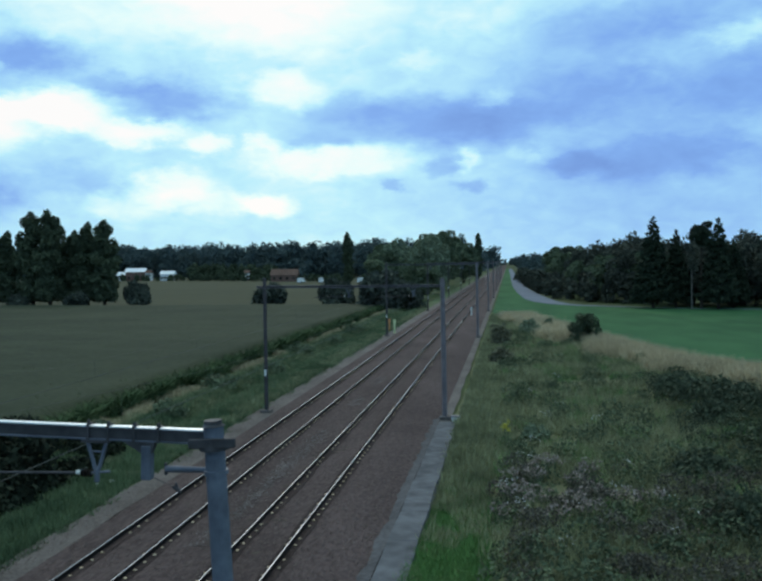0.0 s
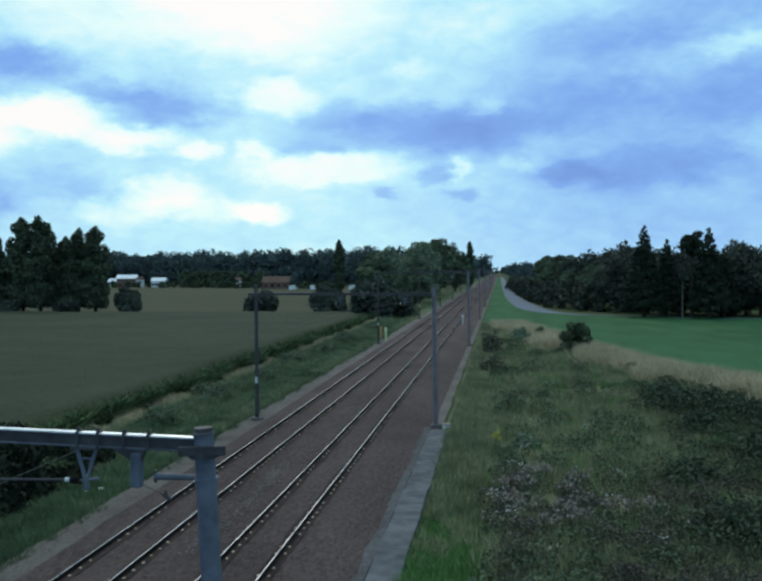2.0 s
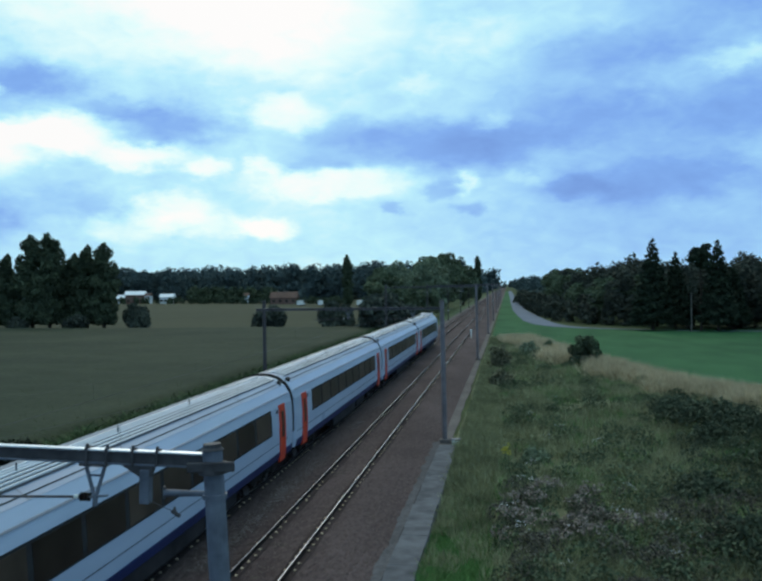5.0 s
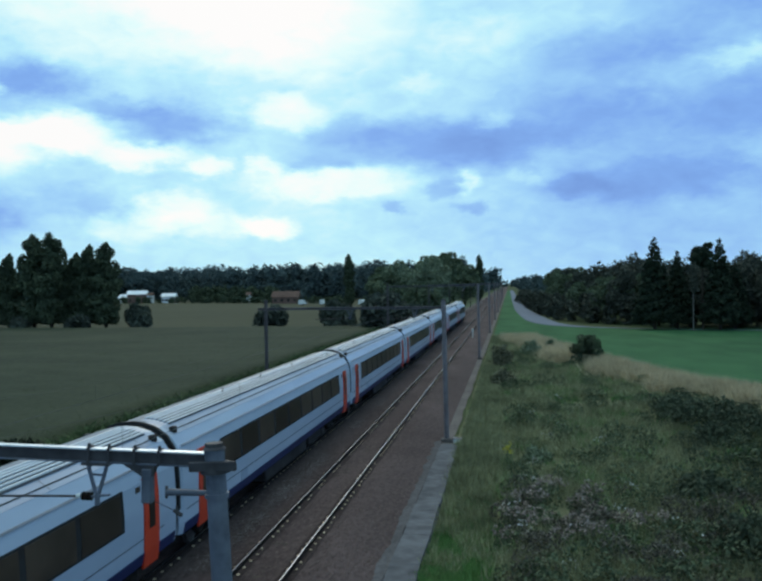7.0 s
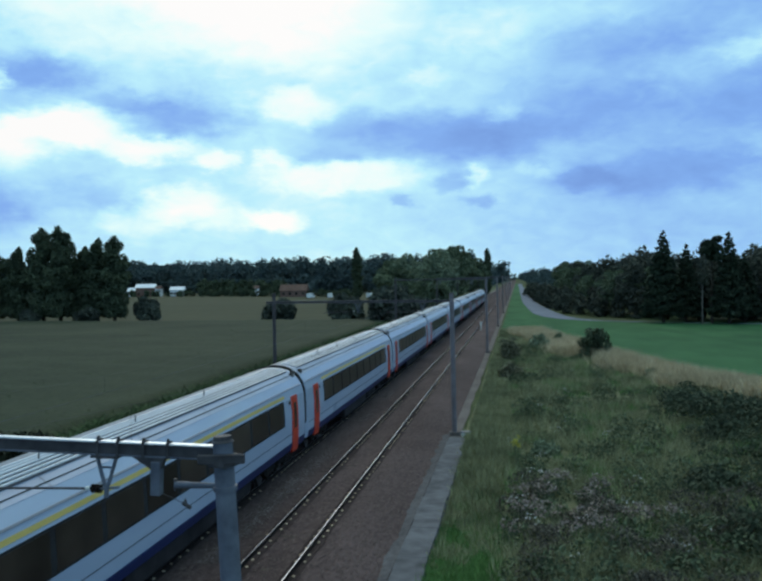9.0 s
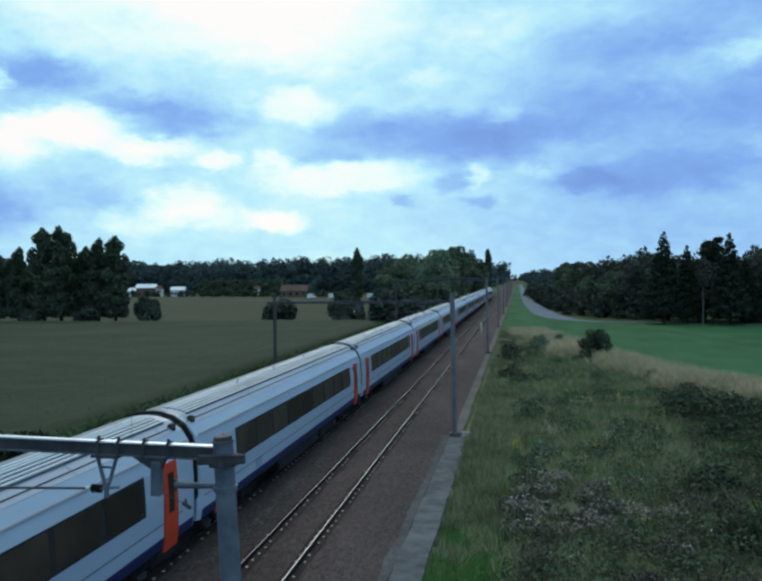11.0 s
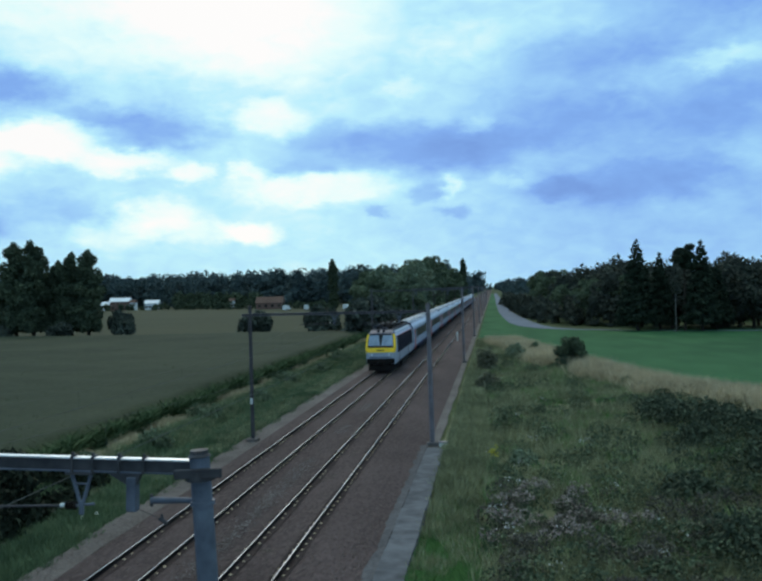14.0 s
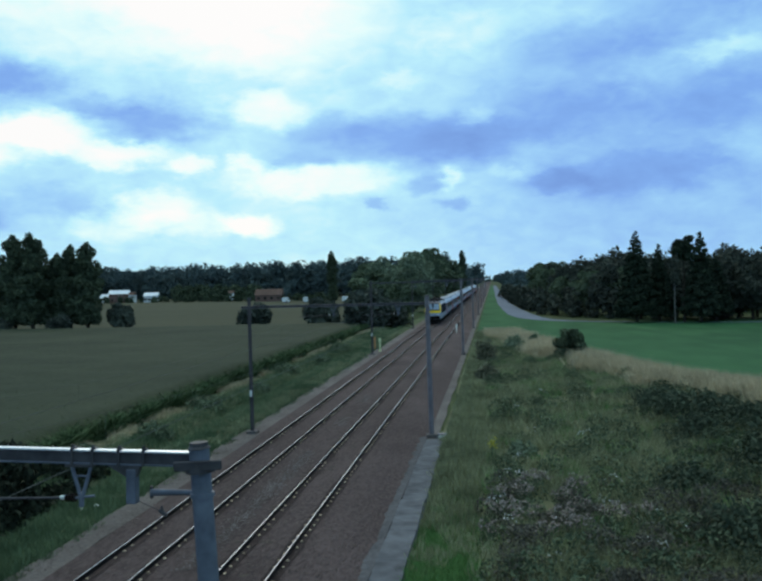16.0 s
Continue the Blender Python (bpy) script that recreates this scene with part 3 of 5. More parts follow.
# ------------------------------------------------------------ overhead line
def make_mast(x, y, top, r=0.1, lean=0.0, near=False):
    mast = tagged(new("catenary_mast"), "grey galvanised steel overhead line mast on a concrete foot", "mast", "overhead line masts")
    zb = ground_z(x, y)
    part("pole", rod(B(), (0, 0, 0.15), (0, 0, top - zb), r * 1.12, r, 18 if near else 12), M["steel" if near else "mast_rust_backlit" if x < -10 else "steel_far"], mast, smooth=False)
    part("foundation", box(B(), -0.3, 0.3, -0.3, 0.3, -0.3, 0.24, 0.03), M["grit"], mast, "dirty concrete foundation block")
    part("cap", rod(B(), (0, 0, top - zb), (0, 0, top - zb + 0.05), r * 1.15, r * 0.7, 14), M["steel_dark"], mast)
    if near:
        part("collar", rod(B(), (0, 0, top - zb - 0.27), (0, 0, top - zb - 0.16), r * 1.5, r * 1.5, 18), M["steel_dark"], mast, "weathered clamp collar")
        part("clamp_plate", box(B(), -0.26, 0.3, -0.17, -0.12, top - zb - 0.23, top - zb - 0.12, 0.01), M["steel_dark"], mast)
        part("band", rod(B(), (0, 0, top - zb - 0.56), (0, 0, top - zb - 0.51), r * 1.2, r * 1.2, 18), M["steel"], mast, "steel clamp band")
        part("spigot", rod(B(), (0, 0, top - zb), (0, 0, top - zb + 0.07), r * 0.9, r * 0.9, 14), M["steel_dark"], mast)
    if x < -10:
        part("number_plate", box(B(), -0.06, 0.06, -r * 1.12 - 0.03, -r * 1.12 - 0.005, 2.15, 2.5), M["post_white"], mast, "small white plate")
    mast.location = (x, y, zb)
    mast.rotation_euler = (0, radians(lean), 0)
    return mast


def make_portal(y, xl, xr, zb, near=False):
    """The cross beam with its hanging brackets, insulators and steady arms."""
    beam = tagged(new("portal_beam"), "grey steel cross beam carrying the overhead line over both tracks", "portal beam", "overhead line cross beams")
    beam.location = (0, y, zb)
    if near:                                             # the beam rises a little away from the mast
        beam.rotation_euler, beam.location.z = (0, radians(1.5), 0), zb - 3.4 * math.sin(radians(1.5))
    h, w = (0.135, 0.11) if near else (0.1, 0.09)
    web = B()
    box(web, xl, xr, -0.02, 0.02, -h, -0.006)
    part("web", web, M["steel_dark"], beam)
    # The sky's reflection on the near top is put into its pale colour.
    part("top_flange", box(B(), xl, xr, -w / 2, w / 2, 0.0, 0.018), M["steel_bright" if near else "steel_far"], beam, "steel top flange, sky reflection in its pale colour" if near else "dull steel top flange")
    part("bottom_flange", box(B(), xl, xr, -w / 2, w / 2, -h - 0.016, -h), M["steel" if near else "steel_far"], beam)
    for xh in (-4.84 if near else -5.02, -8.5):
        v = B()
        rod(v, (xh - 0.13, 0, -h - 0.01), (xh - 0.02, 0, -0.52), 0.024, seg=8)
        rod(v, (xh + 0.13, 0, -h - 0.01), (xh + 0.02, 0, -0.52), 0.024, seg=8)
        rod(v, (xh - 0.08, 0, -0.3), (xh + 0.08, 0, -0.3), 0.014, seg=6)
        rod(v, (xh, 0, -0.5), (xh, 0, -0.66), 0.032, seg=8)
        part("hanger", v, M["steel"], beam, "forked steel hanger")
        part("hanger_plate", box(B(), xh - 0.17, xh + 0.17, -0.08, 0.08, -h - 0.045, -h - 0.018), M["steel_dark"], beam)
        ins = B()
        for k in range(4):
            rod(ins, (xh - 0.07 - 0.035 * k, 0, -0.56), (xh - 0.095 - 0.035 * k, 0, -0.56), 0.055, 0.035, 12)
        part("insulator", ins, M["insulator"], beam, "dark glazed ribbed insulator")
        caps = rod(B(), (xh - 0.21, 0, -0.56), (xh - 0.26, 0, -0.562), 0.026, seg=10)
        part("insulator_cap", caps, M["post_white"], beam, "pale insulator end cap")
        part("steady_arm", rod(B(), (xh - 0.15, 0, -0.56), (xh - 1.9, 0, -0.64), 0.015, seg=8), M["steel_dark"], beam)
        part("clip", rod(B(), (xh - 0.07, 0, -0.56), (xh + 0.16, 0, -0.53), 0.016, seg=8), M["steel"], beam)
    if near:
        part("gusset", loft(B(), [[(xa, yy, -h - 0.018), (-4.1, yy, -h - 0.018), (-4.15, yy, -h - 0.15), (xb, yy, -h - 0.15)] for yy, xa, xb in ((-0.05, -4.5, -4.27), (0.05, -4.5, -4.27))]), M["steel_dark"], beam, "tapered gusset plate")
        part("drop_post", box(B(), -4.27, -4.15, -0.06, 0.06, -0.6, -h - 0.06, 0.01), M["steel"], beam, "short square drop post")
        part("stay_arm", rod(B(), (-3.99, 0.02, -0.47), (-3.4, 0.0, -0.45), 0.045, 0.03, seg=10), M["steel"], beam, "horizontal stay tube")
        part("stay_end", rod(B(), (-3.99, 0.02, -0.54), (-3.99, 0.02, -0.4), 0.02, seg=8), M["steel_dark"], beam)
        hook = rod(B(), (-3.93, 0.1, -0.7), (-3.83, 0.1, -0.76), 0.025, seg=8)
        rod(hook, (-4.16, 0.03, -0.58), (-3.92, 0.1, -0.705), 0.004, seg=6)
        rod(hook, (-3.88, 0.1, -0.73), (-3.9, 0.1, -0.65), 0.014, seg=6)
        part("hook", hook, M["steel_dark"], beam, "dark forked hook on a thin rod")
        for xc in (-4.93, -4.68, -4.36, -4.06):
            u = B()
            box(u, xc - 0.014, xc + 0.014, -w / 2 - 0.018, -w / 2, -h - 0.02, 0.02)
            box(u, xc - 0.014, xc + 0.014, -w / 2 - 0.018, w / 2 + 0.018, 0.019, 0.034)
            rod(u, (xc, -0.03, 0.03), (xc, -0.03, 0.075), 0.02, seg=8)
            part("u_bolt", u, M["steel_dark"], beam, "dark clamp bolt over the beam")
    return beam


def make_wire(name, pts, r, label):
    cu = loft(B(), [[(p[0] + r * math.cos(k * 1.2566), p[1], p[2] + r * math.sin(k * 1.2566)) for k in range(5)] for p in pts])
    return tagged(new(name, mesh_of(cu, name, M["wire"])), label, "overhead wire", "overhead line wires")


NEAR_Y = 9.6
PORTALS = (NEAR_Y, 45.5, 95.0, 145.0, 196.0, 248.0, 300.0, 352.0, 404.0)


def make_overhead():
    for k, y in enumerate(PORTALS):
        near = k == 0
        xr, zt = (-3.40, 5.97) if near else (-3.46, 6.95 if k == 1 else 7.75)
        make_mast(xr + (0.29 if near else 0.07), y, zt, 0.118, lean=-2.6 if near else -0.6, near=near)
        make_mast(-13.45 if k == 1 else -13.6, y + (0 if near else 1.2), 5.97 if near else 7.0 if k == 1 else 7.8, 0.1)
        make_portal(y + (0 if near else 0.16), -13.6, xr + (0.02 if near else 0.0), 5.9 if near else (6.62 if k == 1 else 7.6), near)
    for xc in (X2 + 0.35, X1 + 0.3):
        spans = list(zip((-40,) + PORTALS, PORTALS))
        low, high = [], []
        for y0, y1 in spans:
            low.append((xc, y0, 5.05))
            for f in (0, 0.25, 0.5, 0.75):
                high.append((xc, y0 + (y1 - y0) * f, 5.35 + 0.6 * (2 * f - 1) ** 2))
        low.append((xc, PORTALS[-1], 5.05))
        contact = make_wire("contact_wire", low, 0.007, "dark copper contact wire above the track")
        make_wire("messenger_wire", high, 0.003, "thin dark carrying wire above the contact wire")
        for y0, y1 in spans[1:5]:
            for f in (0.12, 0.3, 0.5, 0.7, 0.88):
                y = y0 + (y1 - y0) * f
                part("dropper", rod(B(), (xc, y, 5.05), (xc, y, 5.35 + 0.6 * (2 * f - 1) ** 2), 0.003, seg=5), M["wire"], contact)


make_overhead()


# ------------------------------------------------------------ train
SIDE = [(1.35, 0.86), (1.4, 1.1), (1.41, 1.55), (1.41, 2.3), (1.37, 2.95), (1.27, 3.3), (1.06, 3.62), (0.7, 3.87), (0.33, 3.975), (0.0, 4.0)]


def ring(y, sx=1.0, top=4.0, low=0.86):
    f = (top - low) / (4.0 - 0.86)
    half = [(x * sx, y, low + (z - 0.86) * f) for x, z in SIDE]
    return half + [(-x, yy, z) for x, yy, z in reversed(half[:-1])]


def side_x(z):
    return float(np.interp(z, [p[1] for p in SIDE[:7]], [p[0] for p in SIDE[:7]]))


def plate(s, y0, y1, z0, z1, off=0.012, thick=0.02, cuts=2):
    """A plate that follows the curve of the side s (1 or -1)."""
    bm = B()
    zs = [z0 + (z1 - z0) * i / cuts for i in range(cuts + 1)]
    outer = [[bm.verts.new((s * (side_x(z) + off), y, z)) for z in zs] for y in (y0, y1)]
    inner = [[bm.verts.new((s * (side_x(z) + off - thick), y, z)) for z in zs] for y in (y0, y1)]
    for i in range(cuts):
        bm.faces.new((outer[0][i], outer[1][i], outer[1][i + 1], outer[0][i + 1]))
    for k in (0, 1):
        for i in range(cuts):
            bm.faces.new((outer[k][i], outer[k][i + 1], inner[k][i + 1], inner[k][i]))
    for i in (0, cuts):
        bm.faces.new((outer[0][i], outer[1][i], inner[1][i], inner[0][i]))
    bmesh.ops.recalc_face_normals(bm, faces=bm.faces)
    return bm


def bogie(y, parent):
    b = B()
    for s in (-1, 1):
        box(b, s * 1.0 - 0.09, s * 1.0 + 0.09, -1.6, 1.6, 0.42, 0.66, 0.03)
        for yy in (-1.28, 1.28):
            box(b, s * 1.02 - 0.1, s * 1.02 + 0.1, yy - 0.2, yy + 0.2, 0.32, 0.62, 0.03)
        rod(b, (s * 1.03, 0, 0.4), (s * 1.03, 0, 0.85), 0.16)
    box(b, -1.0, 1.0, -0.25, 0.25, 0.45, 0.7)
    ob = part("bogie", b, M["under"], parent, "dark grimy bogie frame")
    ob.location.y = y
    for yy in (-1.28, 1.28):
        w = B()
        for s in (-1, 1):
            rod(w, (s * 0.68, 0, 0), (s * 0.80, 0, 0), 0.46, 0.455, 24)
            rod(w, (s * 0.66, 0, 0), (s * 0.69, 0, 0), 0.49, 0.49, 24)
        rod(w, (-0.7, 0, 0), (0.7, 0, 0), 0.08)
        wh = part("wheelset", w, M["wheel"], ob, "worn steel wheel pair")
        wh.location = (0, yy, 0.46)
    return ob


LEN = 26.4
WIN = (1.98, 2.98)


def make_coach(label, first=False, driving=False):
    """A coach, 26.4 m between the gangway faces; a driving coach has its rounded cab at the +y end."""
    c = tagged(new("driving_coach" if driving else "passenger_coach"), label, "railway coach", "coaches of the train")
    e = LEN / 2 - 0.17
    rings = [ring(-e, 0.94, 3.9), ring(-e + 0.12, 1.0, 4.0), ring(0), ring(e - 0.12), ring(e, 0.94, 3.9)]
    if driving:
        rings = [ring(-e, 0.94, 3.9), ring(-e + 0.12), ring(0), ring(10.4), ring(11.1, 0.985, 4.0), ring(11.55, 0.95, 3.86), ring(11.85, 0.89, 3.45), ring(12.05, 0.8, 2.6)]
    part("body", loft(B(), rings), M["coach_grey"], c, "pale grey painted body shell", smooth=False)
    y0r, y1r = -e + 0.35, (9.4 if driving else e - 0.35)
    # roof skin, raised ribs, and darker strip along the far eave, shade put into its colour
    rf = B()
    up = [(x, z) for x, z in SIDE if z >= 3.6]
    arc = [(x, z + 0.012) for x, z in up] + [(-x, z + 0.012) for x, z in reversed(up[:-1])]
    loft(rf, [[(x, y, z) for x, z in arc] for y in (y0r, y1r)], closed=False, caps=False)
    part("roof_skin", rf, M["coach_roof"], c, "dull pale grey roof sheet")
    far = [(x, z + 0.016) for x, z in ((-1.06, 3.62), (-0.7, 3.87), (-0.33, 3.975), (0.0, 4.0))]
    part("roof_flank", loft(B(), [[(x, y, z) for x, z in far] for y in (y0r, y1r)], closed=False, caps=False), M["roof_dark"], c, "far roof flank, shade in its grey")
    for x in (0.04, 0.17, 0.3, 0.43, 0.56, 0.69):
        z = float(np.interp(-abs(x), [-p[0] for p in SIDE[5:]], [p[1] for p in SIDE[5:]]))
        part("roof_rib", box(B(), x - 0.035, x + 0.035, y0r + 0.4, y1r - 0.3, z, z + 0.05), M["rib_pale"], c, "pale raised roof rib")
        part("roof_groove", box(B(), x + 0.04, x + 0.075, y0r + 0.4, y1r - 0.3, z - 0.02, z + 0.02), M["groove"], c, "dark groove between the ribs")
    for x in (0.94, -0.94):
        z = 3.705
        part("rain_strip", box(B(), x - 0.012, x + 0.012, y0r, y1r, z, z + 0.03), M["groove"], c, "dark rain strip")
        for yk in (-e + 0.55, e - 0.55)[:1 if driving else 2]:
            part("roof_fitting", box(B(), x - 0.08, x + 0.1, yk - 0.13, yk + 0.13, 3.6, 3.84, 0.04), M["rubber"], c, "small dark roof end fitting")
    for yk in (-6.2, -1.4, 3.8):
        part("roof_stub", rod(B(), (0.3, yk, 3.95), (0.3, yk, 4.2), 0.018, seg=6), M["groove"], c, "short roof stub")
    seam = B()
    loft(seam, [[(x * 1.002, y, z + 0.006) for x, z in arc] for y in (-0.022, 0.022)], closed=False, caps=False)
    seam_mesh = mesh_of(seam, "roof_seam", M["roof_dark"])
    for i in range(6):
        again("roof_seam", seam_mesh, c, (0, y0r + 1.0 + i * (y1r - y0r - 2.0) / 5, 0), (0, 0, 0))
    for s in (-1, 1):
        part("sill_stripe", plate(s, -e + 0.2, 10.9 if driving else e - 0.2, 0.86, 1.16, 0.012, cuts=5), M["blue"], c, "dark blue sill stripe")
        part("gutter", plate(s, y0r, y1r, 3.3, 3.34, 0.03, 0.04, cuts=1), M["roof_dark"], c)
        part("waist_crease", plate(s, y0r, y1r - 0.6, 1.5, 1.53, 0.006, 0.02, cuts=1), M["groove"], c, "dark crease along the lower side")
        if first:
            part("class_stripe", plate(s, -9.9, 9.9, 3.06, 3.17, 0.012), M["yellow_soft"], c, "yellow first class stripe")
        wa, wb = (-9.7, 8.0) if driving else (-9.7, 9.7)
        band = part("window_band", plate(s, wa, wb, WIN[0], WIN[1], 0.010, cuts=3), M["rubber"], c, "dark band of side windows")
        n = 8 if driving else 9
        for i in range(n):
            ya = wa + (wb - wa) * i / n
            yb = wa + (wb - wa) * (i + 1) / n
            if 0 < i:
                part("mullion", plate(s, ya - 0.17, ya + 0.06, WIN[0] + 0.04, WIN[1] - 0.04, 0.013, 0.006, cuts=1), M["mullion"], band)
            part("window_pane", plate(s, ya + 0.06, yb - 0.16, WIN[0] + 0.06, WIN[1] - 0.06, 0.017, 0.008, cuts=2), M["window"], band)
        for yd in ((-11.25,) if driving else (-11.25, 11.25)):
            d = part("door", plate(s, yd - 0.45, yd + 0.45, 0.74, 3.02, 0.035, 0.05, cuts=5), M["orange"], c, "orange red entrance door")
            part("door_window", plate(s, yd - 0.18, yd + 0.18, 1.7, 2.75, 0.042, 0.01, cuts=3), M["window"], d, "narrow dark door window")
            t = 1 if yd > 0 else -1
            part("panel_window", plate(s, yd - t * 0.72 - 0.13, yd - t * 0.72 + 0.13, 2.74, 2.88, 0.012, cuts=1), M["window"], c, "small dark side display")
        part("hatch", plate(s, -7.6, -6.9, 1.16, 1.5, 0.009, cuts=1), M["coach_roof"], c, "small service hatch")
        part("equipment_box", box(B(), s * 0.75, s * 1.28, -4.2, 2.4, 0.32, 0.84, 0.04), M["case"], c, "dark underfloor equipment case")
        part("equipment_box", box(B(), s * 0.78, s * 1.28, 3.0, 5.6, 0.4, 0.84, 0.04), M["case"], c)
    part("underframe", box(B(), -1.15, 1.15, -e + 0.6, e - 1.6 if driving else e - 0.6, 0.66, 0.88), M["under"], c, "grimy dark underframe")
    for yy in (-9.5, 8.6 if driving else 9.5):
        bogie(yy, c)
    for s in ((-1,) if driving else (-1, 1)):
        g = B()
        loft(g, [[(x * 0.9, s * yy, 0.95 + (z - 0.86) * 0.965) for x, _, z in ring(0)] for yy in (e - 0.02, LEN / 2 - 0.01)])
        part("gangway_bellows", g, M["rubber"], c, "black rubber gangway surround")
        if s > 0 and not driving:
            continue
        hoop = B()
        pts = [(x * 0.955, s * (LEN / 2 - 0.08), z + 0.02) for x, _, z in ring(0)][2:-2]
        loft(hoop, [[(x * (1 + d), y + w, z + d * 2.2) for d, w in ((-0.03, -0.06), (0.022, -0.06), (0.022, 0.06), (-0.03, 0.06))] for x, y, z in pts])
        part("gangway_hoop", hoop, M["rubber"], c)
    if driving:
        for s in (-1, 1):
            part("cab_side_window", plate(s, 9.4, 10.0, 1.95, 2.95, 0.014, cuts=3), M["window"], c, "dark cab side window")
            part("window_ledge", plate(s, 9.36, 10.04, 1.88, 1.95, 0.03, 0.03, cuts=1), M["coach_roof"], c)
            part("cab_door_window", plate(s, 8.5, 8.76, 1.35, 2.9, 0.014, cuts=3), M["window"], c, "narrow dark cab door window")
            yb = B()
            loft(yb, [[(s * 0.93, 11.05, 3.74), (s * 1.16, 11.05, 3.37), (s * 1.2, 11.05, 3.40), (s * 0.97, 11.05, 3.80)],
                      [(s * 0.88, 11.72, 3.24), (s * 1.16, 11.7, 2.62), (s * 1.22, 11.7, 2.64), (s * 0.94, 11.74, 3.3)],
                      [(s * 0.80, 11.96, 2.6), (s * 1.08, 11.96, 1.7), (s * 1.12, 11.96, 1.72), (s * 0.86, 11.98, 2.65)]])
            part("front_stripe", yb, M["yellow"], c, "yellow painted cab corner")
        hump = B()
        loft(hump, [[(x * w, y, z) for x, z in ((-0.85, 3.7), (-0.7, 3.98 + h), (0.7, 3.98 + h), (0.85, 3.7))] for y, w, h in ((9.2, 0.9, 0.0), (9.7, 1.0, 0.09), (10.9, 1.0, 0.11), (11.3, 0.95, 0.06), (11.6, 0.8, -0.14))])
        part("roof_hump", hump, M["coach_roof"], c, "raised pale housing over the cab")
        sc = B()
        loft(sc, [[(x * 0.72, y, z) for x in (-1, 1)] + [(x * 0.72, y - 0.05, z) for x in (1, -1)] for y, z in ((12.1, 2.05), (11.95, 3.2))])
        part("windscreen", sc, M["window"], c, "dark windscreen")
        part("buffer_beam", box(B(), -1.15, 1.15, 11.2, 11.95, 0.45, 0.9, 0.05), M["under"], c)
        part("front_skirt", box(B(), -1.1, 1.1, 11.3, 11.8, 0.2, 0.5, 0.05), M["under"], c)
    return c


